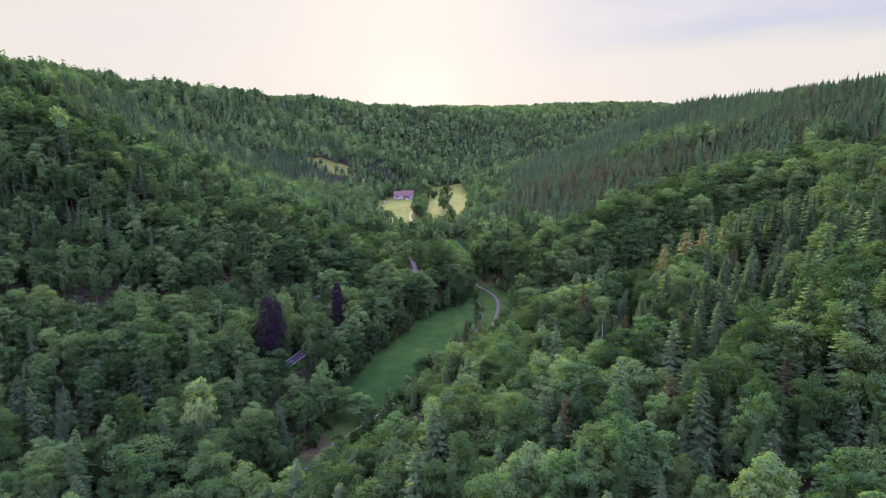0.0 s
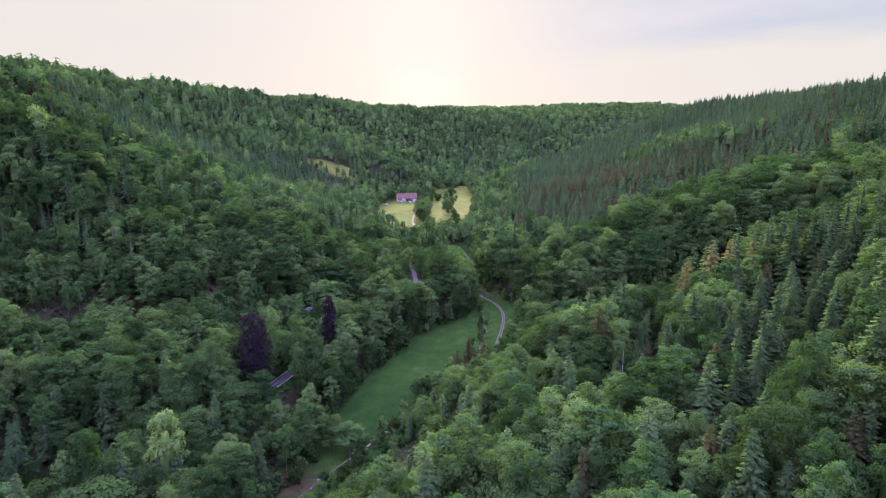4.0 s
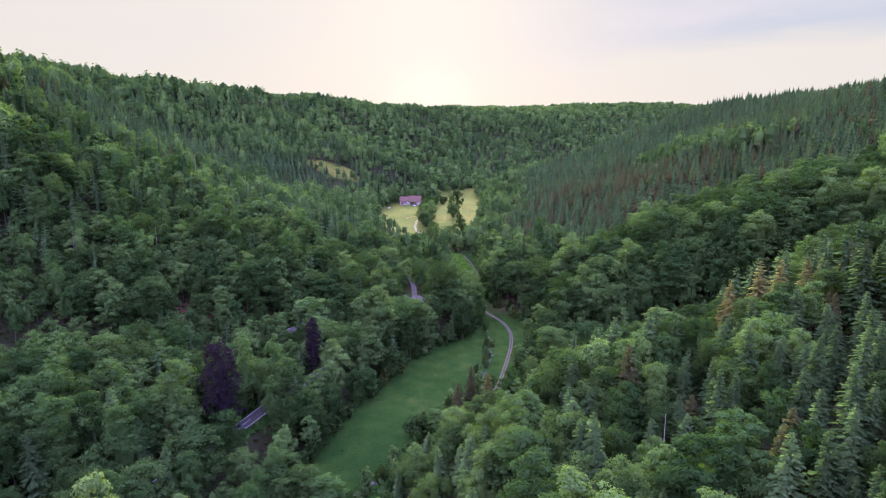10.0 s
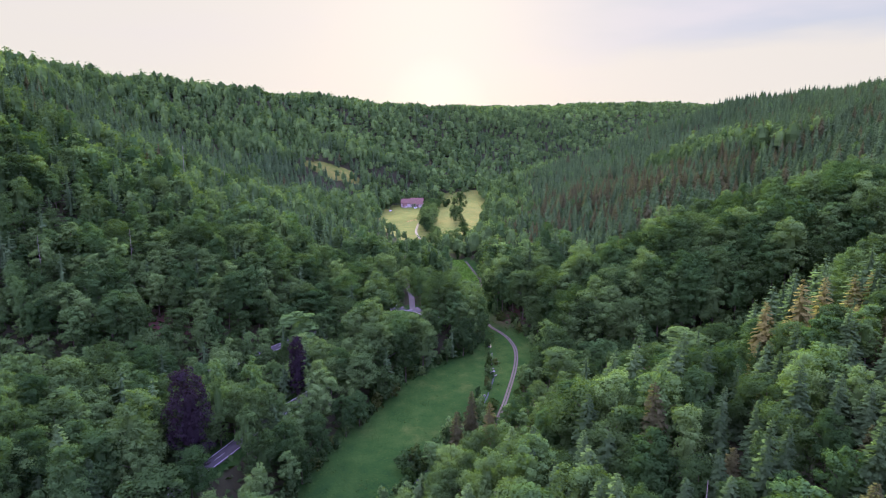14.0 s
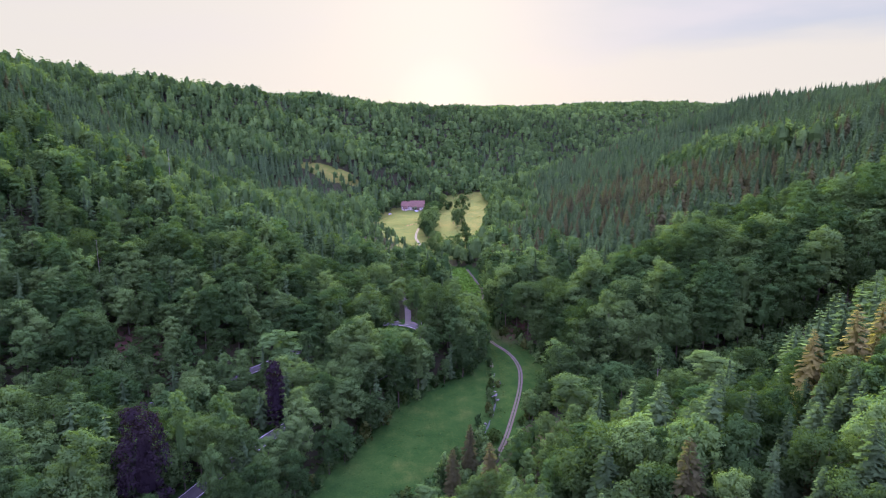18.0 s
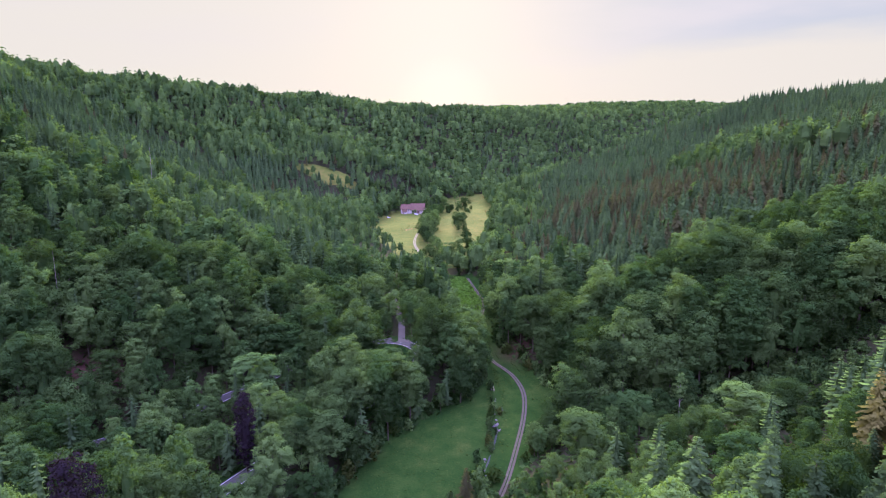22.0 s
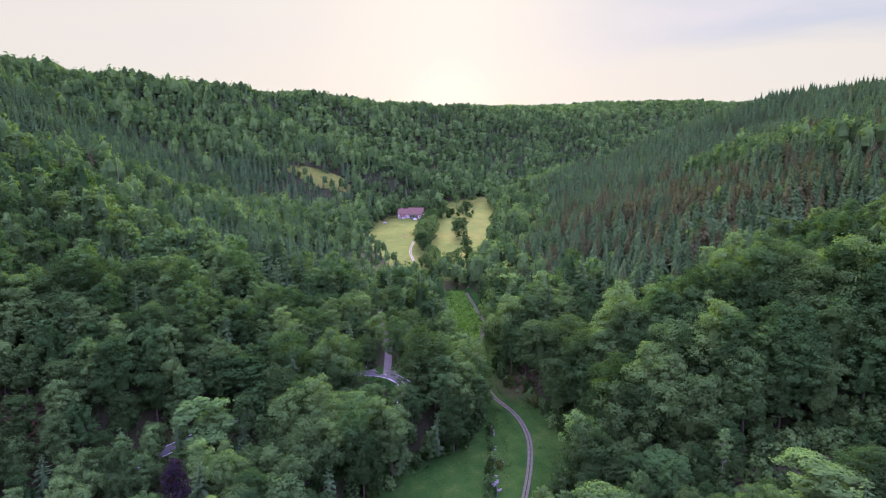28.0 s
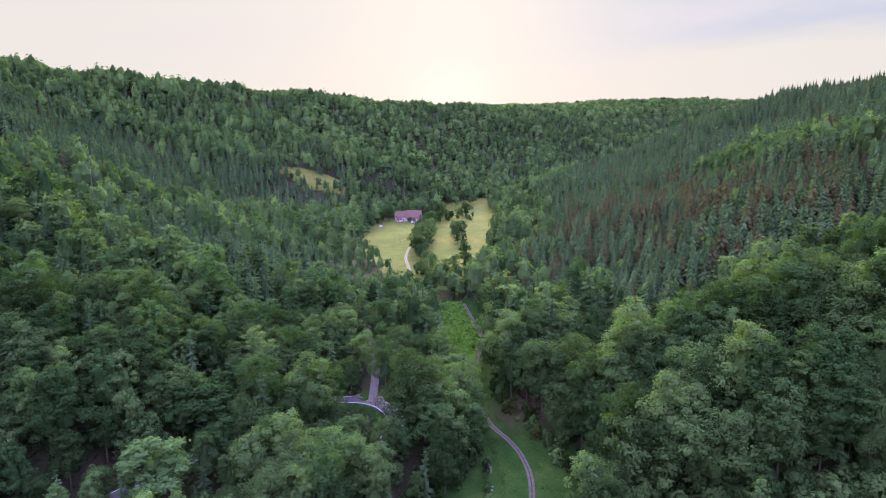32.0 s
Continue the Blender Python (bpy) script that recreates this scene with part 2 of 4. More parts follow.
floor_z = smooth_table([(-3000, -60), (-400, -45), (150, -34), (275, -24), (400, -13), (545, 0), (655, 7), (930, 14), (1100, 22), (1400, 45), (1700, 88), (2100, 150), (2600, 224), (4800, 240)])
left_x = smooth_table([(-3000, -300), (-400, -200), (150, -85), (215, -66), (255, -49), (300, -50), (350, -29), (385, -14), (403, -4), (412, 19), (440, 24), (465, 22), (480, 16), (490, 6), (540, 1), (585, -8), (600, -24), (650, -40), (700, -60), (780, -91), (860, -86), (930, -80), (1000, -42), (1100, 30), (1250, 130), (1500, 330), (2000, 640), (2600, 950), (4800, 1500)])
right_x = smooth_table([(-3000, -240), (-400, -140), (150, -70), (215, -52), (255, -34), (300, -10), (333, 4), (352, 14), (364, 36), (385, 50), (402, 57), (430, 52), (455, 37), (475, 26), (540, 25), (570, 18), (600, 6), (650, 14), (700, 24), (780, 36), (860, 43), (930, 40), (1000, 40), (1100, 80), (1250, 190), (1500, 400), (2000, 720), (2600, 1050), (4800, 1600)])


def gauss(x, y, cx, cy, r):
    return np.exp(-((x - cx) ** 2 + (y - cy) ** 2) / (2 * r * r))


def waves(x, y):
    return (np.sin(x * 0.021 + 1.3) * np.cos(y * 0.017 + 0.4) + 0.6 * np.sin(x * 0.043 - y * 0.031) + 0.35 * np.sin(x * 0.09 + y * 0.07 + 2)) / 1.95


def rolling(x, y):
    return (np.sin(x * 0.0046 + 0.7) * np.cos(y * 0.0037 - 0.3) + 0.7 * np.sin(x * 0.0081 - y * 0.0064 + 1.9)) / 1.7


def catmull(points, step):
    """Points along a smooth curve through the given ones."""
    p = np.array(points, float)
    p = np.vstack([2 * p[0] - p[1], p, 2 * p[-1] - p[-2]])
    out = []
    for i in range(1, len(p) - 2):
        n = max(2, int(np.linalg.norm(p[i + 1] - p[i]) / step))
        for u in np.arange(n) / n:
            a, b, c, d = p[i - 1:i + 3]
            out.append(0.5 * (2 * b + (c - a) * u + (2 * a - 5 * b + 4 * c - d) * u * u + (3 * b - a - 3 * c + d) * u ** 3))
    out.append(p[-2])
    return np.array(out)


ROAD = catmull([(-215, 285, -20), (-175, 318, -13), (-135, 347, -8), (-104, 372, -5), (-88, 390, -3), (-60, 430, 0), (-42, 447, 1.5), (-24, 450, 2), (-12, 441, 2), (-9, 427, 0.5),
                (-20, 402, -3), (-40, 374, -6), (-58, 347, -8), (-71, 321, -10), (-80, 298, -12), (-97, 262, -16), (-125, 215, -22), (-150, 160, -28), (-170, 90, -34)], 2.0)
LANE = catmull([(-20, 449, 2.2), (-21, 458, 3), (-22, 467, 4), (-24.5, 483, 5), (-30, 505, 6.5), (-36, 532, 8), (-33, 565, 8), (-25, 600, 6)], 2.0)
FARM_TRACK = catmull([(-25, 600, 6), (-22, 622, 6), (-26, 648, 7), (-33, 680, 8), (-38, 710, 8.5), (-39, 750, 9.5), (-37, 796, 11), (-40, 828, 11.5), (-40, 852, 12.3), (-43, 872, 12.8), (-47, 884, 13)], 2.0)
TRACK = catmull([(-52, 205, -30), (-40, 228, -28), (-22, 258, -25.2), (-2, 292, -22.3), (18, 328, -19), (27, 351, -17), (33, 375, -15), (38, 400, -13), (39.5, 418, -11.3), (37.5, 431, -10.2), (33.5, 441, -9.3),
                 (26, 453, -8), (20, 475, -6), (19, 496, -4), (22, 520, -2), (23, 538, -0.8), (19, 557, 0.8), (12, 590, 3)], 2.0)
STREAM = catmull([(-78, 190, 0), (-62, 214, 0), (-46, 244, 0), (-24, 277, 0), (-6, 303, 0), (10, 335, 0), (22, 368, 0), (27, 398, 0), (26, 425, 0), (20, 450, 0), (12, 480, 0), (8, 520, 0), (4, 560, 0), (-6, 610, 0)], 2.0)


def nearest(line, x, y):
    """Distance to a line, and the height of its nearest point."""
    best, high = np.full(np.shape(x), 1e9), np.zeros(np.shape(x))
    for px, py, pz in line:
        d = (x - px) ** 2 + (y - py) ** 2
        near = d < best
        best, high = np.where(near, d, best), np.where(near, pz, high)
    return np.sqrt(best), high


def ease(e0, e1, v):
    t = np.clip((v - e0) / (e1 - e0), 0, 1)
    return t * t * (3 - 2 * t)


def land(x, y):
    """Height of the open hillsides, before the roads are cut into them."""
    fz, l, r = floor_z(y), left_x(y), right_x(y)
    dl, dr = np.maximum(l - x, 0), np.maximum(x - r, 0)
    rise = 0.16 * dl + 0.00065 * np.minimum(dl, 600) ** 2 + 0.36 * dr
    rise = rise + 38 * gauss(x, y, -165, 965, 85) * ease(0, 55, dl) - 2.5 * gauss(x, y, 117, 332, 20) - 9 * gauss(x, y, 132, 378, 26) + 5 * gauss(x, y, 110, 200, 60)
    rough = waves(x, y) * np.minimum(3.5, 0.06 * (dl + dr)) + rolling(x, y) * np.minimum(14, 0.04 * (dl + dr))
    z = fz + rise + rough
    centre = ease(-350, -50, x) * (1 - ease(150, 500, x))
    right = ease(200, 450, x) * (1 - ease(900, 1300, y))
    top = 158 + 5 * ease(-120, -260, x) - 8 * centre - 5 * right + (53 * ease(-400, 0, x) + 20 * ease(450, 1000, x)) * ease(1500, 2700, y) - 2 * ease(-350, -700, x) + 5 * rolling(x * 1.3 + 50, y * 1.2)
    k = 14.0
    return -k * np.logaddexp(-z / k, -top / k) - 10 * gauss(x, y, -390, 520, 95) + 10 * gauss(x, y, -490, 860, 140) + 14 * gauss(x, y, 390, 1080, 85)


def height(x, y):
    x, y = np.asarray(x, float), np.asarray(y, float)
    z = land(x, y)
    for line, flat, blend in ((ROAD, 5, 16), (LANE, 3, 9), (FARM_TRACK, 2.5, 7), (TRACK, 2.5, 7)):
        lo, hi = line.min(0) - 20, line.max(0) + 20
        near = (x > lo[0]) & (x < hi[0]) & (y > lo[1]) & (y < hi[1])
        if near.any():
            d, h = nearest(line, x[near], y[near])
            w = 1 - ease(flat, blend, d)
            z[near] = z[near] * (1 - w) + h * w
    lo, hi = STREAM.min(0) - 8, STREAM.max(0) + 8
    near = (x > lo[0]) & (x < hi[0]) & (y > lo[1]) & (y < hi[1])
    if near.any():
        d, _ = nearest(STREAM, x[near], y[near])
        z[near] -= 0.9 * (1 - ease(0.6, 3.0, d))
    return z


def height1(x, y):
    return float(height(np.array([x]), np.array([y]))[0])


UP_MEADOW = (-160, 893, 31, 16)


def openness(x, y, spread=0.0):
    """1 on meadows, 0 under trees."""
    inside = np.minimum(x - left_x(y), right_x(y) - x) + 3.0 * waves(x * 2.2, y * 2.2) - 0.14 * np.maximum(y - 915, 0)
    strip = ease(-3 - spread, 3 - spread, inside) * ease(170, 200, y) * (1 - ease(1085, 1110, y))
    gap = ease(596, 604, y) * (1 - ease(612, 620, y))
    up = 1 - ease(0.8 + 0.04 * spread, 1.1 + 0.04 * spread, np.sqrt(((x - UP_MEADOW[0]) / UP_MEADOW[2]) ** 2 + ((y - UP_MEADOW[1]) / UP_MEADOW[3]) ** 2) + 0.16 * waves(x * 3, y * 3))
    behind = ease(903, 909, y) * (1 - ease(-30, -22, x))
    return np.maximum(strip * (1 - gap) * (1 - behind), up)


# ---- helpers for meshes ----
def mesh_of(name, verts, faces, mat, smooth=False):
    me = bpy.data.meshes.new(name)
    me.from_pydata([tuple(v) for v in verts] if not isinstance(verts, list) else verts, [], [tuple(f) for f in faces] if not isinstance(faces, list) else faces)
    me.materials.append(mat)
    if smooth:
        me.polygons.foreach_set("use_smooth", [True] * len(me.polygons))
    me.update()
    return me


def quad_mesh(name, corners, mat, tint=None):
    """Many loose four-cornered pieces: corners is (n, 4, 3), or (n, 5, 3) with a soft normal as the last row."""
    n, soft = len(corners), None
    if corners.shape[1] == 5:
        corners, soft = corners[:, :4], corners[:, 4]
    me = bpy.data.meshes.new(name)
    me.vertices.add(n * 4)
    me.vertices.foreach_set("co", np.ascontiguousarray(corners, dtype=np.float32).ravel())
    me.loops.add(n * 4)
    me.loops.foreach_set("vertex_index", np.arange(n * 4, dtype=np.int32))
    me.polygons.add(n)
    me.polygons.foreach_set("loop_start", np.arange(0, n * 4, 4, dtype=np.int32))
    me.update(calc_edges=True)
    if tint is not None:
        a = me.attributes.new("tint", "FLOAT", "POINT")
        a.data.foreach_set("value", np.repeat(tint, 4).astype(np.float32))
    me.materials.append(mat)
    me.validate()
    if soft is not None:
        a = me.attributes.new("custom_normal", "FLOAT_VECTOR", "POINT")
        a.data.foreach_set("vector", np.repeat(soft / (np.linalg.norm(soft, axis=1, keepdims=True) + 1e-9), 4, 0).astype(np.float32).ravel())
    return me


def part(name, me, parent, label=""):
    ob = new(name, me)
    ob.parent = parent
    return tagged(ob, label)


def bm_mesh(name, bm, mat):
    me = bpy.data.meshes.new(name)
    bm.to_mesh(me)
    bm.free()
    me.materials.append(mat)
    return me


def box(bm, x0, x1, y0, y1, z0, z1):
    r = bmesh.ops.create_cube(bm, size=1.0, matrix=Matrix.Translation(((x0 + x1) / 2, (y0 + y1) / 2, (z0 + z1) / 2)) @ Matrix.Diagonal((x1 - x0, y1 - y0, z1 - z0, 1)))
    return r["verts"]


# ---- ground: one sheet to the horizon ----
def graded(spans):
    out = []
    for a, b, step in spans:
        out += list(np.arange(a, b, step))
    return np.array(out + [spans[-1][1]])


gx = graded([(-4000, -1200, 200), (-1200, -400, 40), (-400, -160, 12), (-160, 120, 3.5), (120, 400, 12), (400, 1200, 40), (1200, 4000, 200)])
gy = graded([(-2500, -300, 200), (-300, 140, 40), (140, 560, 3.5), (560, 960, 6), (960, 1400, 20), (1400, 2800, 70), (2800, 4700, 200)])
GX, GY = np.meshgrid(gx, gy)
GZ = height(GX.ravel(), GY.ravel()).reshape(GX.shape)
nx, ny = len(gx), len(gy)
grid = np.arange(nx * ny).reshape(ny, nx)
me = mesh_of("ground", np.stack([GX, GY, GZ], -1).reshape(-1, 3).tolist(),
             np.stack([grid[:-1, :-1], grid[:-1, 1:], grid[1:, 1:], grid[1:, :-1]], -1).reshape(-1, 4).tolist(), GROUND, True)
flat_x, flat_y = GX.ravel(), GY.ravel()
open_v = openness(flat_x, flat_y, 8.0)
road_d = nearest(ROAD, flat_x, flat_y)[0]
open_v = np.maximum(open_v, 1 - ease(6, 9, road_d))
dry_v = ease(600, 690, flat_y) * (0.75 + 0.25 * waves(flat_x * 2, flat_y * 2))
earth_v = np.maximum.reduce([0.7 * gauss(flat_x, flat_y, 40, 462, 7), 0.8 * gauss(flat_x, flat_y, 95, 354, 10), 0.7 * gauss(flat_x, flat_y, -54, 240, 6), 0.9 * gauss(flat_x, flat_y, -137, 378, 9), 0.4 * gauss(flat_x, flat_y, -92, 394, 4)])
for key, values in (("meadow", open_v), ("dry", dry_v), ("earth", earth_v)):
    me.attributes.new(key, "FLOAT", "POINT").data.foreach_set("value", values.astype(np.float32))
ground = tagged(new("ground", me), "wooded valley ground with grassy meadow strip", "ground", kind="structure")


# ---- roads, tracks and the stream ----
def side_of(line):
    d = np.gradient(line[:, :2], axis=0)
    d /= np.linalg.norm(d, axis=1, keepdims=True) + 1e-9
    return np.stack([d[:, 1], -d[:, 0]], -1)


def ribbon(name, line, offsets, lift, mat, span=(0, None), crown=0.0):
    """A strip along a line, between sideways offsets, with a thickness that goes into the ground."""
    seg = line[span[0]:span[1]]
    s = side_of(seg)
    lo, hi = offsets
    rows = []
    for off, dz in ((lo, -0.5), (lo, 0), ((lo + hi) / 2, crown), (hi, 0), (hi, -0.5)):
        rows.append(np.column_stack([seg[:, :2] + s * off, seg[:, 2] + lift + dz]))
    v = np.stack(rows, 1).reshape(-1, 3)
    n = len(rows)
    f = [(i * n + j, i * n + j + 1, (i + 1) * n + j + 1, (i + 1) * n + j) for i in range(len(seg) - 1) for j in range(n - 1)]
    return mesh_of(name, v.tolist(), f, mat, False)


road = tagged(new("road", ribbon("road", ROAD, (-3.3, 3.3), 0.18, ASPHALT, crown=0.06)), "grey asphalt country road bending through the forest", "road", kind="structure")
for off in (-2.8, 2.8):
    part("edge_line", ribbon("edge_line", ROAD, (off - 0.11, off + 0.11), 0.215, PAINT), road, "white painted edge line")
k = 0
while k + 3 < len(ROAD):
    part("centre_dash", ribbon("centre_dash", ROAD, (-0.09, 0.09), 0.25, PAINT, (k, k + 3)), road)
    k += 6
tagged(new("side_lane", ribbon("side_lane", LANE, (-1.7, 1.7), 0.2, OLD_ASPHALT)), "pale worn asphalt lane climbing from the road", "lane", kind="structure")
# the flared mouth of the lane
mouth = [(-29, 453.0), (-24.5, 457), (-23.6, 464), (-20.0, 464), (-18.6, 457), (-14.5, 448.2)]
mouth_v = [(x, y, 2.35 + max(0, y - 455) * 0.09) for x, y in mouth] + [(x, y, 1.6) for x, y in mouth]
mouth_f = [(5, 4, 3, 2, 1, 0)] + [(i, (i + 1) % 6, 6 + (i + 1) % 6, 6 + i) for i in range(6)]
tagged(new("lane_mouth", mesh_of("lane_mouth", mouth_v, mouth_f, OLD_ASPHALT)), "pale asphalt mouth of the side lane", "lane", kind="structure")
for line, name, mat, label, gauge in ((FARM_TRACK, "farm_track", PALE_GRAVEL, "pale gravel farm track with a grassy middle", 0.6), (TRACK, "forest_track", GRAVEL, "grey gravel track with two wheel ruts", 0.58)):
    tr = tagged(new(name, ribbon(name, line, (-gauge - 0.45, -gauge + 0.40), 0.14, mat)), label, "track", kind="structure")
    part("wheel_rut", ribbon("wheel_rut", line, (gauge - 0.40, gauge + 0.45), 0.14, mat), tr)
bed = STREAM.copy()
bed[:, 2] = height(bed[:, 0], bed[:, 1]) + 0.25
tagged(new("stream", ribbon("stream", bed, (-0.35, 0.35), 0.0, WATER)), "narrow stream winding through the meadow", "water", kind="structure")


def rock_mesh(seed):
    r = random.Random(seed)
    bm = bmesh.new()
    bmesh.ops.create_icosphere(bm, subdivisions=1, radius=0.5)
    for v in bm.verts:
        v.co *= r.uniform(0.75, 1.2)
        v.co.z *= 0.65
    return bm_mesh("stone", bm, STONE)


rocks = [rock_mesh(i) for i in range(4)]
rng = random.Random(5)
for i in range(150):
    k = rng.randrange(len(bed)) if i > 70 else rng.choice([j for j in range(len(bed)) if 255 < bed[j][1] < 285 or 390 < bed[j][1] < 412])
    x, y = bed[k][0] + rng.gauss(0, 0.9), bed[k][1] + rng.gauss(0, 0.9)
    ob = tagged(new("stone", rng.choice(rocks)), "pale grey boulder in the stream bed", "stone", "stones in the stream")
    s = rng.uniform(0.5, 1.5)
    ob.matrix_basis = Matrix.LocRotScale((x, y, height1(x, y) + 0.12 * s), Euler((0, 0, rng.uniform(0, 6.3))), (s, s, s))


# white roadside posts at the lane's mouth
def marker_post(x, y):
    e = tagged(new("marker_post"), "white plastic roadside marker post with black band", "post", "marker posts")
    e.location = (x, y, height1(x, y) - 0.02)
    for name, z0, z1, mat in (("post", 0, 0.75, WHITE), ("band", 0.75, 0.95, BLACK_BAND), ("cap", 0.95, 1.1, WHITE)):
        bm = bmesh.new()
        box(bm, -0.09, 0.09, -0.07, 0.07, z0, z1)
        part(name, bm_mesh(name, bm, mat), e)


for x, y in ((-15.4, 457.5), (-12.6, 450.5), (-30.5, 456.5), (-3.5, 436)):
    marker_post(x, y)


# ---- trees ----
RS = np.random.RandomState(7)


def unit(v):
    return v / (np.linalg.norm(v, axis=-1, keepdims=True) + 1e-9)


def leaf_quads(c, n, size, rs, long=1.6, sag=0.3):
    """Loose diamond-shaped leaf clumps at c, facing n."""
    n = unit(n)
    t = unit(np.cross(n, rs.normal(size=c.shape)))
    b = np.cross(n, t)
    s = np.asarray(size).reshape(-1, 1)
    dip = -n * s * sag
    return np.stack([c - t * s * long * 0.5 + dip, c - b * s * 0.5, c + t * s * long * 0.5 + dip, c + b * s * 0.5, n], 1)


def with_normals(q):
    """Adds each face's own normal as a fifth row."""
    n = unit(np.cross(q[:, 2] - q[:, 0], q[:, 3] - q[:, 1]))
    return np.concatenate([q, n[:, None]], 1)


def ovoid(u):
    """Outline of a crown: its width at a share u of its height."""
    return np.sin(np.pi * (0.12 + 0.86 * np.clip(u, 0, 1)) ** 0.9) ** 0.55


def broadleaf(h, r, count, size, seed, low=0.3, lobes=22, lumps=0.4, core=True, body_r=0.36):
    """Leaf clumps of an uneven crown: flat boughs on rising limbs round a dark leafy core."""
    rs = np.random.RandomState(seed)
    u = ((np.arange(lobes) + 0.5) / lobes) ** 0.8
    ang = np.arange(lobes) * 2.4 + rs.uniform(-0.6, 0.6, lobes)
    reach = r * 0.62 * ovoid(u) * rs.uniform(0.55, 1.28, lobes)
    reach[-2:] *= 0.35
    lobe_r = r * lumps * rs.uniform(0.55, 1.35, lobes)
    lobe_c = np.column_stack([np.cos(ang) * reach, np.sin(ang) * reach, h * low + (h * (1 - low) - 0.6 * r * lumps) * u + rs.uniform(-0.04, 0.05, lobes) * h])
    each = 5 if count > 800 else 2
    twig_dir = unit(rs.normal(size=(lobes * each, 3)) + 0.7 * np.repeat(unit(lobe_c * [1, 1, 0] + [0, 0, 0.01]), each, 0) + [0, 0, 0.55])
    bough_c = np.repeat(lobe_c, each, 0) + twig_dir * np.repeat(lobe_r, each)[:, None] * rs.uniform(0.4, 0.95, (lobes * each, 1))
    bough_r = np.repeat(lobe_r, each) * rs.uniform(0.38, 0.7, lobes * each) * (1.25 if each == 2 else 1.0)
    weight = bough_r ** 2
    pick = rs.choice(lobes * each, count, p=weight / weight.sum())
    dirs = unit(rs.normal(size=(count, 3)) + 0.45 * twig_dir[pick] + [0, 0, 0.55])
    c = bough_c[pick] + dirs * [1, 1, 0.72] * (bough_r[pick] * (rs.uniform(0.6, 1.12, count) + (0.45 if count > 200 else 0.0) * (rs.uniform(size=count) < 0.1)))[:, None]
    n = dirs + rs.normal(size=(count, 3)) * 0.4 + [0, 0, 0.35]
    q = leaf_quads(c, n, size * rs.uniform(0.6, 1.35, count), rs)
    whole = unit((c - [0, 0, h * (0.35 + 0.4 * low)]) / [r, r, h * 0.5])
    q[:, 4] = unit(0.32 * whole + 0.6 * dirs + 0.3 * unit(n) + [0, 0, 0.12] + rs.normal(size=(count, 3)) * 0.12)
    if not core:
        return q
    rows, cols = (6, 8) if body_r < 0.5 else (5, 7)
    uu = np.linspace(0.34 if body_r < 0.5 else 0.25, 0.9 if body_r < 0.5 else 1.0, rows + 1)
    aa = np.linspace(0, 2 * np.pi, cols + 1)
    wob = rs.uniform(0.8 if body_r < 0.5 else 0.68, 1.12, (rows + 1, cols + 1))
    wob[:, -1] = wob[:, 0]
    rad = (r * body_r * ovoid(uu))[:, None] * wob
    lift = rs.uniform(-0.05, 0.05, (rows + 1, cols + 1)) * h * (body_r > 0.5)
    lift[:, -1] = lift[:, 0]
    pts = np.stack([rad * np.cos(aa), rad * np.sin(aa), np.repeat((h * low * 0.4 + (h * (1 - 0.4 * low) - r * (0.6 if body_r < 0.5 else 0.1)) * uu)[:, None], cols + 1, 1) + lift], -1)
    body = np.stack([pts[:-1, :-1], pts[:-1, 1:], pts[1:, 1:], pts[1:, :-1]], 2).reshape(-1, 4, 3)
    return np.concatenate([q, with_normals(body)])


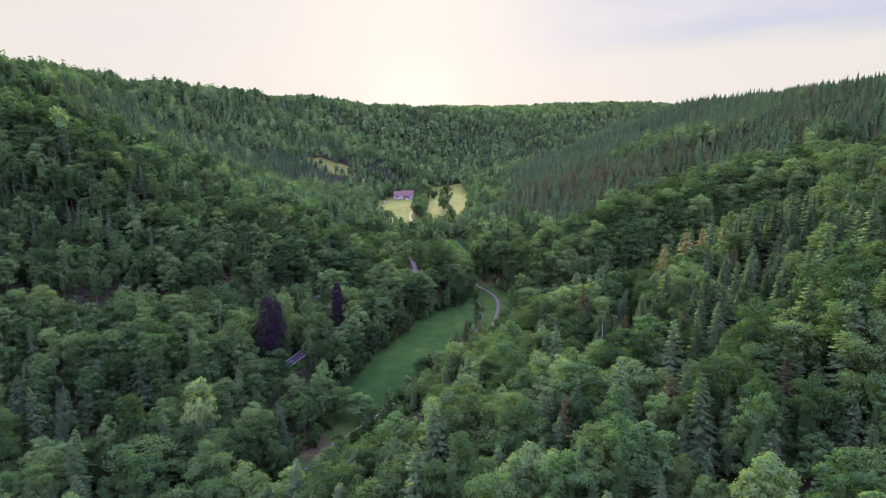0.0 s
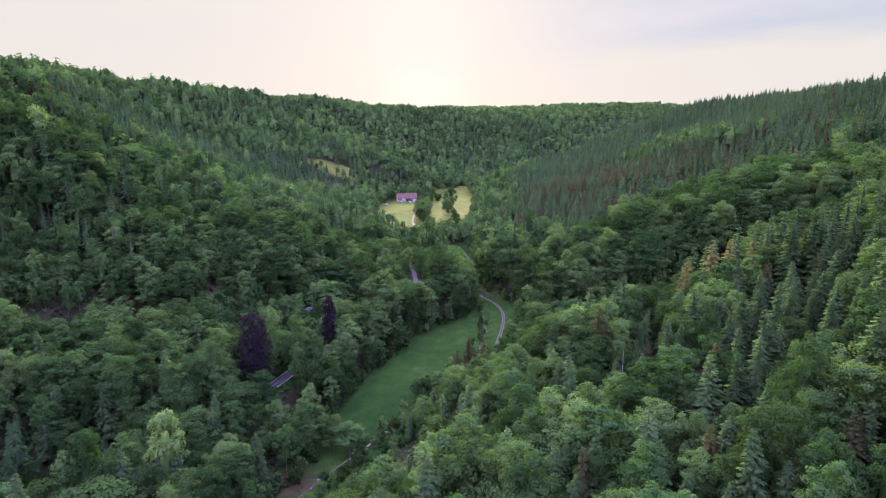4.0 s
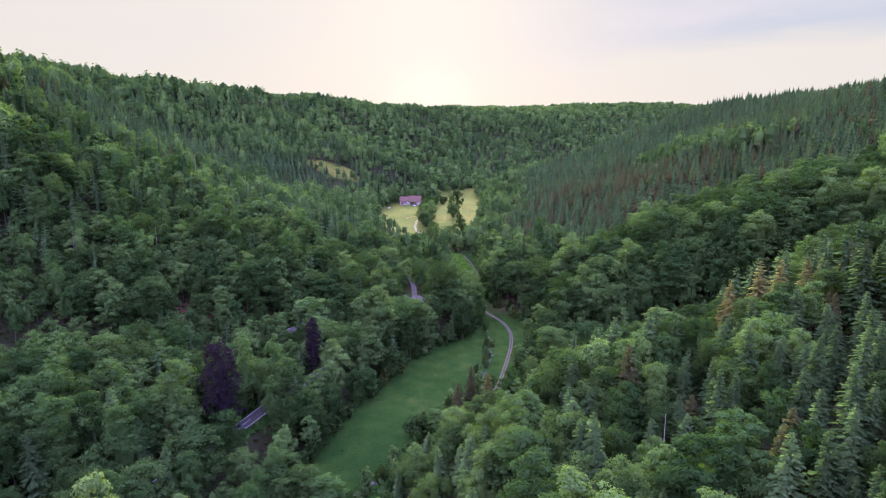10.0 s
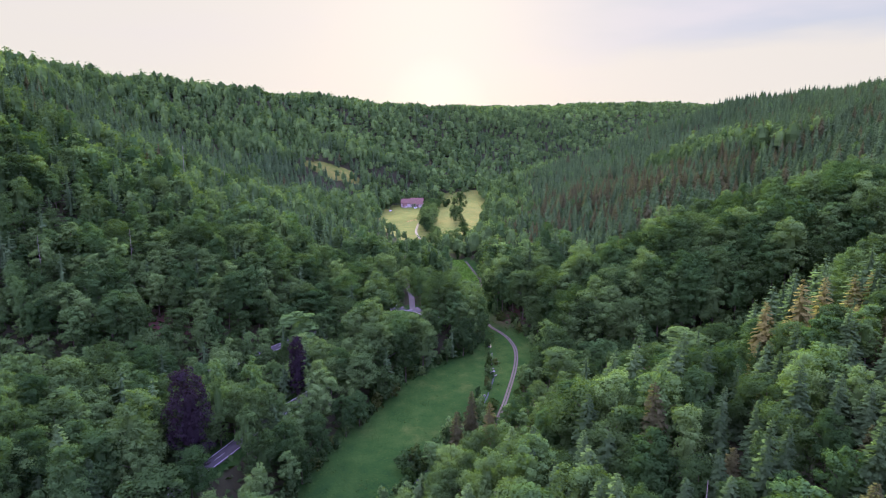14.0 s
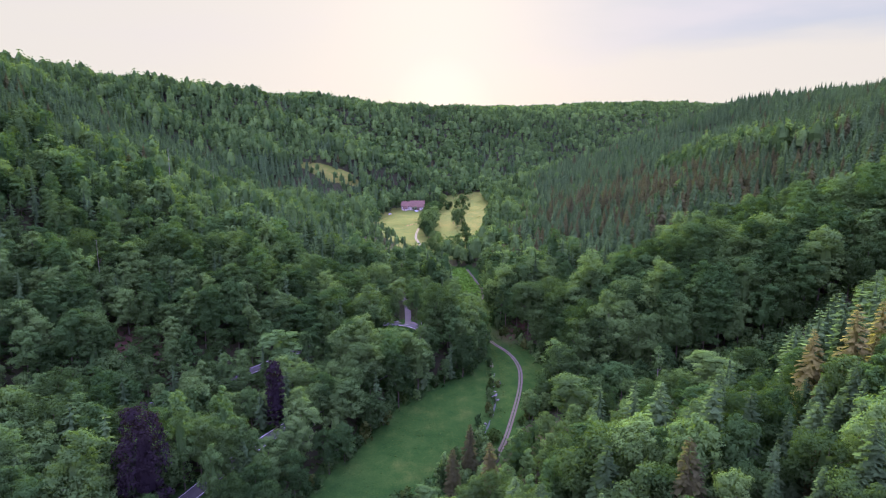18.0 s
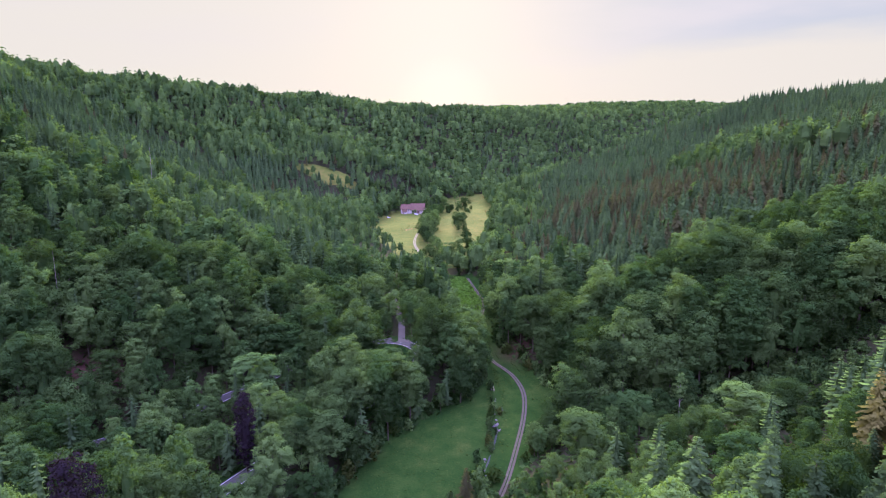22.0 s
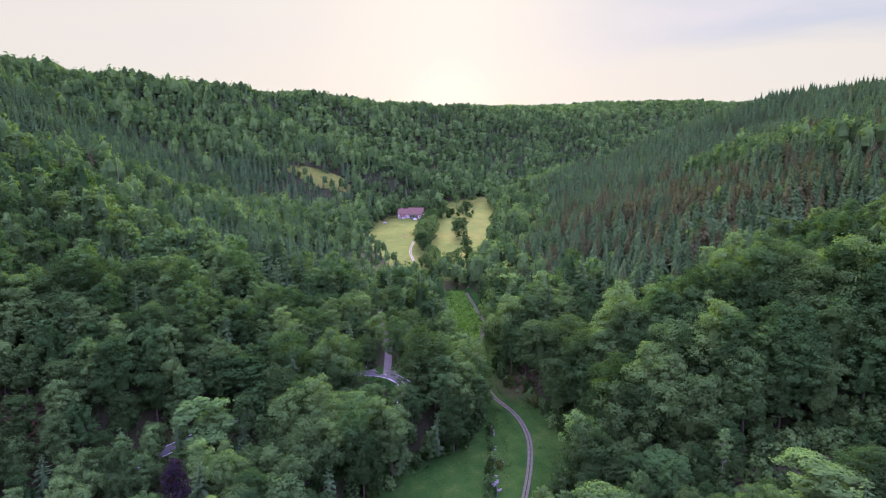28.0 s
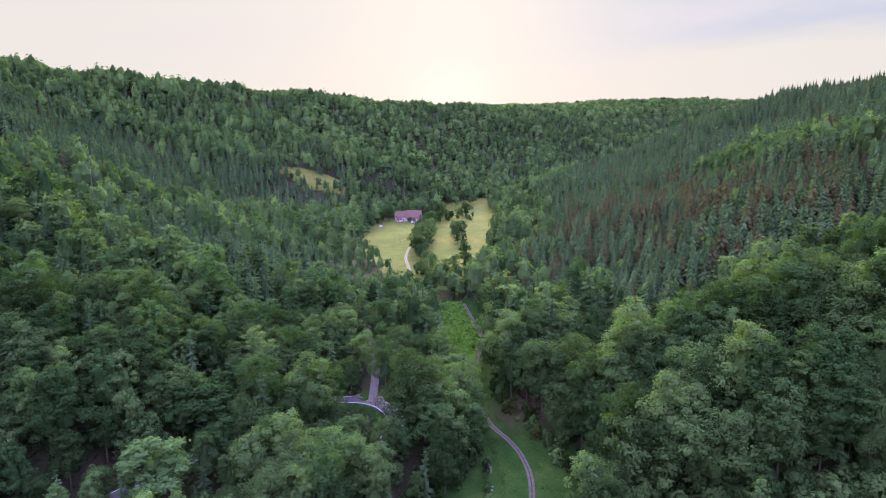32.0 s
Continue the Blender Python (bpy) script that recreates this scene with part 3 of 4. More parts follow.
def conifer(h, r, tiers, arms, seed, twigs=0, low=0.1, power=0.66, core=0.34, ragged=0.3):
    """A pointed crown of drooping branches in tiers, each with side twigs where the tree stands near, round a slim dark core."""
    rs = np.random.RandomState(seed)
    count = tiers * arms
    u = (np.repeat(np.arange(tiers), arms) + rs.uniform(0.05, 0.95, count)) / tiers
    u = u ** 0.92
    a = np.tile(np.arange(arms) * 2 * np.pi / arms, tiers) + np.repeat(np.arange(tiers) * 1.1, arms) + rs.uniform(-0.45, 0.45, count)
    one_side = 1 + 0.18 * np.cos(a - rs.uniform(0, 6.28)) + 0.12 * np.cos(3 * a + u * 9)
    reach = (r * (1 - u) ** power * one_side + 0.25) * rs.uniform(1 - ragged, 1 + 0.8 * ragged, count)
    out = np.column_stack([np.cos(a), np.sin(a), np.zeros(count)])
    side = np.column_stack([-np.sin(a), np.cos(a), np.zeros(count)])
    up = np.array([0.0, 0.0, 1.0])
    z0 = h * (low + (1 - low) * u)
    droop = rs.uniform(0.12, 0.42, count) + (0.4 if twigs == 0 else 0.0) - 0.5 * np.clip(u - 0.72, 0, 1)
    root = up * (z0 + 0.05 * h)[:, None] + out * (reach * 0.12)[:, None]
    tip = out * reach[:, None] + up * (z0 + 0.05 * h - droop * reach)[:, None]
    w = (reach * ((0.3 if arms < 7 else 0.2) if twigs == 0 else 0.17) + 0.16)[:, None]
    mid = root * 0.42 + tip * 0.58 + up * (0.06 * reach)[:, None]
    soft = unit(0.8 * out + up * (0.4 + 0.3 * u)[:, None] + rs.normal(size=(count, 3)) * 0.2)
    quads = [np.stack([root, mid - side * w - up * w * 0.55, tip, mid + side * w - up * w * 0.55, soft], 1)]
    for k in range(twigs):
        f = (0.35 + 0.6 * (k + rs.uniform(0.1, 0.9, count)) / twigs)[:, None]
        sg = np.where(rs.uniform(size=count) < 0.5, -1.0, 1.0)[:, None]
        base = root * (1 - f) + tip * f + up * 0.08
        L = (reach[:, None] * (0.42 - 0.24 * f) + 0.25) * rs.uniform(0.7, 1.3, (count, 1))
        way = unit(side * sg + out * rs.uniform(0.3, 1.0, (count, 1)) - up * rs.uniform(0.15, 0.7, (count, 1)))
        across = unit(np.cross(up, way))
        end = base + way * L
        half = base * 0.5 + end * 0.5 + up * L * 0.08
        tw = L * 0.3
        n = unit(0.7 * out + 0.35 * way + up * 0.5 + rs.normal(size=(count, 3)) * 0.25)
        quads.append(np.stack([base, half - across * tw - up * tw * 0.4, end, half + across * tw - up * tw * 0.4, n], 1))
    rows, cols = (5, 6) if twigs else (2, 5)
    uu, aa = np.linspace(0, 1, rows + 1), np.linspace(0, 2 * np.pi, cols + 1)
    wob = rs.uniform(0.75, 1.2, (rows + 1, cols + 1))
    wob[:, -1] = wob[:, 0]
    rad = (r * core * (1 - uu) ** power)[:, None] * wob
    pts = np.stack([rad * np.cos(aa), rad * np.sin(aa), np.repeat((h * (low + (0.97 - low) * uu))[:, None], cols + 1, 1)], -1)
    body = np.stack([pts[:-1, :-1], pts[:-1, 1:], pts[1:, 1:], pts[1:, :-1]], 2).reshape(-1, 4, 3)
    lead = np.array([[[0.12, 0, h * 0.93], [0, 0.12, h * 0.93], [0, 0, h * 1.05], [-0.12, 0, h * 0.93]]])
    return np.concatenate(quads + [with_normals(body), with_normals(lead)])


def trunk_mesh(h, rad, mat, seed, limbs=0, crown_r=0.0):
    """A tapered, slightly bent stem with rising limbs."""
    rs = random.Random(seed)
    verts, faces = [], []
    def tube(a, b, r0, r1, sides=6):
        a, b = Vector(a), Vector(b)
        q = (b - a).to_track_quat("Z", "Y")
        base = len(verts)
        for p, r in ((a, r0), (a.lerp(b, 0.5) + Vector((rs.uniform(-.2, .2), rs.uniform(-.2, .2), 0)) * r0, (r0 + r1) / 2), (b, r1)):
            for k in range(sides):
                w = 2 * math.pi * k / sides
                verts.append(tuple(p + q @ Vector((math.cos(w) * r, math.sin(w) * r, 0))))
        for ring in range(2):
            for k in range(sides):
                k2 = (k + 1) % sides
                faces.append((base + ring * sides + k, base + ring * sides + k2, base + (ring + 1) * sides + k2, base + (ring + 1) * sides + k))
    tube((0, 0, -0.8), (0, 0, h), rad, rad * 0.25)
    for i in range(limbs):
        a, z = i * 2.4 + rs.uniform(0, 1), h * rs.uniform(0.35, 0.75)
        L = crown_r * rs.uniform(0.5, 0.8)
        tube((0, 0, z), (math.cos(a) * L, math.sin(a) * L, z + L * 0.9), rad * 0.4, rad * 0.12, 5)
    return mesh_of("trunk", verts, faces, mat, True)


def make_tree(name, label, crown, trunk, category="tree", group=""):
    e = tagged(new(name), label, category, group)
    part("trunk", trunk, e)
    part("crown", crown, e)
    return e


def jittered(x0, x1, y0, y1, step, seed):
    rs = np.random.RandomState(seed)
    xs, ys = np.meshgrid(np.arange(x0, x1, step), np.arange(y0, y1, step))
    xs[1::2] += step / 2
    return (xs + rs.uniform(-0.36, 0.36, xs.shape) * step).ravel(), (ys + rs.uniform(-0.36, 0.36, ys.shape) * step).ravel()


def in_reach(x, y):
    return np.abs(x) < 0.745 * y + 24


def clear_of_ways(x, y):
    ok = np.ones(len(x), bool)
    for line, gap in ((ROAD, 4.6), (LANE, 4.6), (FARM_TRACK, 3.6), (TRACK, 3.4)):
        lo, hi = line.min(0) - 10, line.max(0) + 10
        m = (x > lo[0]) & (x < hi[0]) & (y > lo[1]) & (y < hi[1])
        if m.any():
            wide = np.where((line is ROAD) & (y[m] > 332) & (x[m] > -66), gap - 1.2, gap) - 3.0 * ((line is LANE) & (y[m] > 488)) - 2.4 * ((line is ROAD) & (y[m] > 352) & (y[m] < 412) & (x[m] > -60))
            ok[m] &= nearest(line, x[m], y[m])[0] > wide
    return ok


# trees that stand out: place, height of the top, half width, kind
STANDING = [(28, 204, 28, 9.0, 2), (49, 133, 38, 7.6, 3), (58, 173, 39, 7.6, 0), (64, 107, 44, 6.4, 0), (74, 101, 49, 5.7, 3), (71, 148, 48, 7.2, 1), (77, 136, 49, 5.8, 3), (52, 338, 18, 9.5, 1), (54, 276, 30, 9.5, 3),
            (-104, 194, 0, 14.0, 1), (-140, 198, -2, 10.5, 3), (-83, 262, 3, 12.0, 1), (-56, 318, 1.5, 9.6, 0), (-38, 355, 8, 10.5, 1), (-79, 277, 4, 7.5, 0), (28, 223, 26, 8.5, 2), (60, 188, 43, 9.0, 0), (69, 194, 46, 6.4, 3)]
STANDING += [(-93, 244, 3, 10.5, 1), (-67, 414, 21, 11.0, 2), (75, 369, 12, 8.0, 3), (101, 337, 28, 10.5, 0), (115, 341, 30, 8.5, 1), (99, 383, 15, 4.6, 2), (84, 301, 31, 7.4, 3), (-72, 383, 19, 11.0, 3), (-22, 396, 17, 10.0, 0), (-56, 270, -8, 7.5, 0), (-46, 263, -10, 7.0, 1), (-37, 260, -11, 6.5, 3), (-68, 265, -4, 6.5, 1)]
STANDING += [(14, 330, 2, 3.4, 6), (20, 302, 10, 3.6, 6), (8, 318, -1, 3.4, 6), (26, 276, 14, 4.2, 5), (0, 307, -8, 4.5, 3), (-2, 234, 4, 5.0, 1), (12, 243, 14, 4.6, 5), (24, 169, 28, 3.9, 5), (35, 158, 33, 4.1, 6), (26, 144, 28, 3.5, 5), (89, 234, 52, 4.6, 5),
             (86, 194, 51, 3.9, 5), (87, 184, 52, 3.7, 5), (88, 204, 52, 4.0, 5), (-114, 405, 30, 3.3, 6), (-4, 446, 16, 5.0, 6), (-43, 421, 17, 6.0, 0), (-38, 440, 18, 5.5, 0), (-31.5, 442.5, 18.5, 3.2, 3), (-47, 435.5, 17, 4.6, 5), (-5, 412, 13, 4.6, 0), (-9, 410.5, 13.5, 4.2, 1), (-23, 418, 10.5, 4.6, 3), (-20, 425, 8.2, 3.8, 0), (-28, 420, 9.5, 5.0, 1), (-68, 299, 9.5, 4.0, 3), (-49, 335, 7.5, 7.0, 0), (-50, 326, 2, 6.0, 4), (-11, 404, 8, 6.0, 0), (-20, 410, 9, 5.0, 3), (-31, 415, 10, 5.0, 1)]


GAPS = [(x, y, 0.8 * r, 0.8 * r) for x, y, _, r, _ in STANDING] + [(-20, 238, 13, 24), (97, 356, 15, 12), (112, 381, 40, 9), (170, 380, 50, 9), (-138, 378, 24, 5), (-24, 437, 11, 8), (-24, 428, 7, 5), (-14, 426, 7, 6), (-69, 286, 7, 14), (-63, 303, 4, 6), (-150, 380, 6, 4), (-60, 895, 26, 22)] + [(x, y, 4.2, 4.2) for x, y in ((-84, 290), (-61, 343), (-73, 322), (-81, 307), (-93, 219), (100, 174), (138, 209), (10, 204), (102, 249), (117, 287), (127, 292))]


def tree_spots(y0, y1, step, seed):
    w = 0.76 * (y1 + 30) + 110
    x, y = jittered(-w, w, y0, y1, step, seed)
    keep = in_reach(x, y) & (openness(x, y) < 0.35) & clear_of_ways(x, y)
    for cx, cy, rx, ry in GAPS:
        keep &= ((x - cx) / rx) ** 2 + ((y - cy) / ry) ** 2 > 1
    x, y = x[keep], y[keep]
    return x, y, height(x, y)


def in_sight(x, y, top):
    """Spots whose tree tops can be seen over the land from along the valley."""
    seen = np.zeros(len(x), bool)
    for ex, ey, ez in ((0, 0, 106), (12, 120, 106), (22, 230, 104)):
        clear = np.ones(len(x), bool)
        for f in np.linspace(0.12, 0.97, 34):
            px, py, pz = ex + (x - ex) * f, ey + (y - ey) * f, ez + (top + 4 - ez) * f
            clear &= land(px, py) + 13 * (f < 0.94) < pz + 6
        seen |= clear
    return seen


def stand(x, y):
    """Stands of different age: tall and low woods side by side."""
    a = np.sin(x * 0.047 + 1.1 + np.sin(y * 0.021)) + np.sin(y * 0.052 - 0.6 + np.sin(x * 0.027))
    belt = ease(384, 396, y) * (1 - ease(455, 478, y)) * ease(0, 10, x - right_x(y)) * (1 - ease(230, 280, x))
    return np.maximum(0.95 + 0.17 * np.tanh(2.5 * a), 1.2 * belt) * (1 - 0.5 * gauss(x, y, -55, 650, 36)) * (1 - 0.5 * gauss(x, y, -150, 862, 24)) * (1 - 0.38 * gauss(x, y, 22, 670, 30))


def conifer_share(x, y):
    s = 0.28 + 0.32 * rolling(x * 3.1 + 40, y * 2.7)
    right = ease(20, 90, x - right_x(y)) * ease(430, 520, y)
    s = s + right * (0.75 + 0.25 * waves(x * 0.6, y * 0.6))
    s = s + 0.42 * ease(20, 70, left_x(y) - x) * (1 - ease(300, 380, left_x(y) - x)) * ease(480, 560, y) * (1 - ease(820, 900, y))
    s = s + 0.6 * gauss(x, y, 125, 265, 65)
    s = s - 1.2 * gauss(x, y, 120, 420, 50) - 1.2 * ease(380, 392, y) * (1 - ease(450, 475, y)) * ease(0, 10, x - right_x(y)) * (1 - ease(210, 260, x)) - 1.6 * np.exp(-((x - 222 - 0.35 * (780 - y)) / 16) ** 2) * ease(640, 660, y) * (1 - ease(780, 800, y)) - 0.3 * gauss(x, y, -150, 350, 80)
    return s


def planted(x, y):
    """Where spruces were planted close together."""
    return (conifer_share(x, y) + 0.3 * waves(x * 2.3, y * 2.1) > 0.62) & (y > 440 + 14 * waves(x * 3, y))


def larch_share(x, y):
    return 0.3 * gauss(x, y, 190, 590, 75) + 0.3 * gauss(x, y, 120, 700, 80) + 0.1 * gauss(x, y, 110, 300, 40) + 0.03


NX, NY, NZ = tree_spots(40, 560, 8.1, 11)
vis = (106 - NZ - 24) / np.hypot(NX, NY) < 0.66      # what lies under the start of the flight stays out
vis &= ~planted(NX, NY)
beside = NX - right_x(NY)
vis &= ~((beside < 16 + 14 * ease(270, 300, NY) + 4 * waves(NX * 5, NY * 5)) & (beside > -5) & (NY > 215) & (NY < 362))      # low scrub only along the stream side of the meadow
vis &= ((NX + 18) / 22) ** 2 + ((NY - 410) / 15) ** 2 > 1      # the bend's own trees stand there
NX, NY, NZ = NX[vis], NY[vis], NZ[vis]
YOUNG = (1 - 0.32 * (1 - ease(45, 75, NX - right_x(NY))) * (NX > right_x(NY)) * (NY > 200) * (NY < 375)) * stand(NX, NY) * (1 - 0.34 * ease(0.3, 0.6, gauss(NX, NY, 110, 326, 40)) * (NY < 356)) * (1 + 0.14 * (NX - right_x(NY) > 2) * (NY > 386) * (NY < 460) * (NX < 260))
DELL = (NX > 58) & (NX < 190) & (NY > 300) & (NY < 392) & (NX - 117 < 0.9 * (NY - 300))      # low young growth below the tall beeches
YOUNG = np.where(DELL, np.minimum(YOUNG, np.clip((105 - 0.317 * (NY - 82) - NZ) / 25, 0.28, 2)), YOUNG)
dice = RS.uniform(size=(len(NX), 4))
con = dice[:, 0] < conifer_share(NX, NY)
red = con & (dice[:, 1] < larch_share(NX, NY))
sort = np.where(red, 6, np.where(con, 5, np.digitize(dice[:, 2] * 0.75 + 0.25 * (0.5 + 0.5 * waves(NX * 1.5, NY * 1.5)), (0.28, 0.44, 0.58, 0.74))))
KINDS = (("beech_tree", "green beech with a rounded leafy crown", LEAF_BEECH), ("oak_tree", "dark green oak with a broad uneven crown", LEAF_OAK), ("maple_tree", "fresh green maple with a tall lobed crown", LEAF_BEECH),
         ("ash_tree", "light green ash with a tall open crown", LEAF_ASH), ("chestnut_tree", "deep green chestnut with a heavy domed crown", LEAF_OAK),
         ("spruce_tree", "dark green spruce with drooping branches", NEEDLE), ("larch_tree", "reddish brown larch with thin drooping branches", NEEDLE_RED))


def tree_models(kind, near):
    """Crown pieces of a few trees of one kind, with their heights and radii."""
    out = []
    for v in range(4 if near else 3):
        s = 100 * kind + v
        if kind < 5:
            h = (23.5, 21.5, 25.5, 24.5, 20.5)[kind] * (0.92, 1.0, 1.08, 0.84)[v]
            r = (6.7, 7.3, 6.2, 5.8, 7.5)[kind] * (1.0, 0.9, 1.1, 0.85)[v]
            q = broadleaf(h, r, 7600, 0.34, s, (0.27, 0.27, 0.2, 0.27, 0.18)[kind], (22, 26, 20, 30, 16)[kind], (0.40, 0.38, 0.42, 0.33, 0.46)[kind]) if near else broadleaf(h, r, 760, 0.78, s, 0.22, 20, 0.4, True, 0.55)
        else:
            h, r = (23 if kind == 5 else 21) * (0.9, 1.0, 1.12, 0.8)[v], (4.4 if kind == 5 else 4.2) * (0.95, 1.05, 1.0, 0.9)[v]
            q = conifer(h, r, 24, 9, s, 6) if near else conifer(h, r, 15, 6, s, 1)
        out.append((q, h, r))
    return out


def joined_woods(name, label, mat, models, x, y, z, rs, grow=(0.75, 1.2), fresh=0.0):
    """All the trees of a distant wood as one object. fresh raises the leaf tint, painting the lightening of haze into
    crowns.
    """
    parts, tints = [], []
    which = rs.randint(0, len(models), len(x))
    age = stand(x, y)
    for m, (q, h, r) in enumerate(models):
        i = np.where(which == m)[0]
        if not len(i):
            continue
        a, s = rs.uniform(0, 6.283, len(i)), rs.uniform(*grow, len(i)) * age[i]
        wide = s * rs.uniform(0.85, 1.2, len(i))
        ca, sa_ = np.cos(a)[:, None, None], np.sin(a)[:, None, None]
        px = (q[None, :, :, 0] * ca - q[None, :, :, 1] * sa_) * wide[:, None, None] + x[i][:, None, None]
        py = (q[None, :, :, 0] * sa_ + q[None, :, :, 1] * ca) * wide[:, None, None] + y[i][:, None, None]
        pz = q[None, :, :, 2] * s[:, None, None] + z[i][:, None, None]
        both = np.stack([px, py, pz], -1)
        both[:, :, 4] = np.stack([q[None, :, 4, 0] * ca[:, :, 0] - q[None, :, 4, 1] * sa_[:, :, 0], q[None, :, 4, 0] * sa_[:, :, 0] + q[None, :, 4, 1] * ca[:, :, 0], np.broadcast_to(q[None, :, 4, 2], (len(i), len(q)))], -1)
        parts.append(both.reshape(-1, 5, 3))
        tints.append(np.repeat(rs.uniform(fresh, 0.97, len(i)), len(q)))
    if parts:
        tagged(new(name, quad_mesh(name, np.concatenate(parts), mat, np.concatenate(tints))), label, "woods", kind="stuff")


rest, FIRST, SIZE = [], {}, {}
order_key = NY + 0.35 * np.abs(NX)
for kind, (name, label, mat) in enumerate(KINDS):
    i = np.where(sort == kind)[0]
    i = i[np.argsort(order_key[i])]
    models = tree_models(kind, True)
    first = FIRST[kind] = []
    SIZE[kind] = [(h, r) for _, h, r in models]
    for v, (q, h, r) in enumerate(models):
        stem = trunk_mesh(h * (0.8 if kind < 5 else 0.97), 0.32 if kind < 5 else 0.26, BARK, v, 5 if kind < 5 else 0, r)
        e = make_tree(name, label, quad_mesh("crown", q, mat), stem, "tree", "forest trees")
        first.append(e)
    for n, k in enumerate(i[:300]):
        s = (0.66 + 0.6 * RS.beta(2.0, 2.0)) * YOUNG[k]
        m = pose(NX[k], NY[k], NZ[k], RS.uniform(-3, 3), RS.uniform(-3, 3), RS.uniform(0, 360))
        e = first[n] if n < 4 else copy_thing(first[n % 4], m)
        w = s * RS.uniform(0.88, 1.15)
        e.matrix_basis = m @ Matrix.Diagonal((w, w, s, 1))
    rest.append(i[300:])
for kind, i in enumerate(rest):
    joined_woods(("beech_woods", "oak_woods", "maple_woods", "ash_woods", "chestnut_woods", "spruce_woods", "larch_woods")[kind], "dense wooded slope beside the valley", KINDS[kind][2],
                 tree_models(kind, False), NX[i], NY[i], NZ[i], RS)

for y0, y1, step, seed, near in ((560, 780, 7.7, 21, 2), (780, 1080, 8.2, 24, 1), (1080, 1700, 10.5, 22, 0), (1700, 3300, 16.0, 23, 0)):
    x, y, z = tree_spots(y0, y1, step, seed)
    v = in_sight(x, y, z + 20) & ~(planted(x, y) & (y < 1080))
    x, y, z = x[v], y[v], z[v]
    dice = RS.uniform(size=(len(x), 3))
    con = dice[:, 0] < conifer_share(x, y)
    red = con & (dice[:, 1] < larch_share(x, y))
    big = step / 7.7
    for pick, name, mat, kind in ((~con & (dice[:, 2] < 0.55), "far_beech_woods", LEAF_BEECH, 0), (~con & (dice[:, 2] >= 0.55), "far_oak_woods", LEAF_OAK, 1),
                                  (con & ~red, "far_spruce_woods", NEEDLE, 3), (red, "far_larch_woods", NEEDLE_RED, 4)):
        if kind < 3:
            models = [(broadleaf(20 * f, 6.0 * big ** 0.6 * f, (22, 64, 110)[near], (2.3, 1.35, 1.15)[near] * big ** 0.5, 700 + kind * 10 + n, 0.3, 13, 0.4, True, 0.7), 19, 5) for n, f in enumerate((1.0, 0.82, 1.15))]
        else:
            models = [(conifer(17 * f, 4.4 * big ** 0.8, (6, 8, 10)[near], (4, 5, 6)[near], 800 + n, 0, 0.04, 0.8, 0.6, 0.26), 22, 3) for n, f in enumerate((1.0, 0.8, 1.18))]
        # haze over the far hills is painted in as lighter leaf tints
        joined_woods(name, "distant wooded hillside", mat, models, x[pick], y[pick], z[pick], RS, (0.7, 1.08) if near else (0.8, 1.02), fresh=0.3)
for y0, y1, step, seed, tiers, arms in ((430, 620, 5.8, 31, 13, 9), (620, 820, 6.1, 32, 11, 7), (820, 1080, 6.8, 33, 8, 5)):
    x, y, z = tree_spots(y0, y1, step, seed)
    v = in_sight(x, y, z + 20) & planted(x, y)
    x, y, z = x[v], y[v], z[v]
    dice = RS.uniform(size=len(x))
    red = dice < larch_share(x, y)
    leafy = ~red & (dice > 0.93)
    models = [(conifer(15.5 * f, 4.7 * f ** 0.5, tiers, arms, 860 + n, 0, 0.04, 0.8, 0.6, 0.26), 17, 3) for n, f in enumerate((1.0, 0.82, 1.14))]
    # leaf tints lifted a little for painted-in haze, spruces and larches alike
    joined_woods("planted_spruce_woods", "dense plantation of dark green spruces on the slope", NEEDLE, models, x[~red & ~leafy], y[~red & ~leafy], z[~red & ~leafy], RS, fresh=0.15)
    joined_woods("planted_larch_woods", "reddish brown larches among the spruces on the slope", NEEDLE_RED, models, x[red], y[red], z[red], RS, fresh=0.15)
    models = [(broadleaf(16 * f, 4.4 * f, 150, 1.05, 880 + n, 0.2, 14, 0.4, True, 0.62), 17, 5) for n, f in enumerate((1.0, 0.85))]
    joined_woods("mixed_woods", "scattered leafy trees among the spruces", LEAF_ASH, models, x[leafy], y[leafy], z[leafy], RS, (0.66, 1.0))

# a stripe of bright young trees across the planted slope
yt = np.random.RandomState(91)
along = yt.uniform(0, 1, 260)
yx, yy = 222 + 42 * along + yt.normal(0, 4, 260), 780 - 120 * along + yt.normal(0, 6, 260)
joined_woods("young_stand", "stripe of bright green young trees on the slope", LEAF_ASH, [(broadleaf(12 * f, 4.0 * f, 110, 0.95, 970 + n, 0.1, 12, 0.4, True, 0.62), 15, 4) for n, f in enumerate((1.0, 0.85))], yx, yy, height(yx, yy), yt)

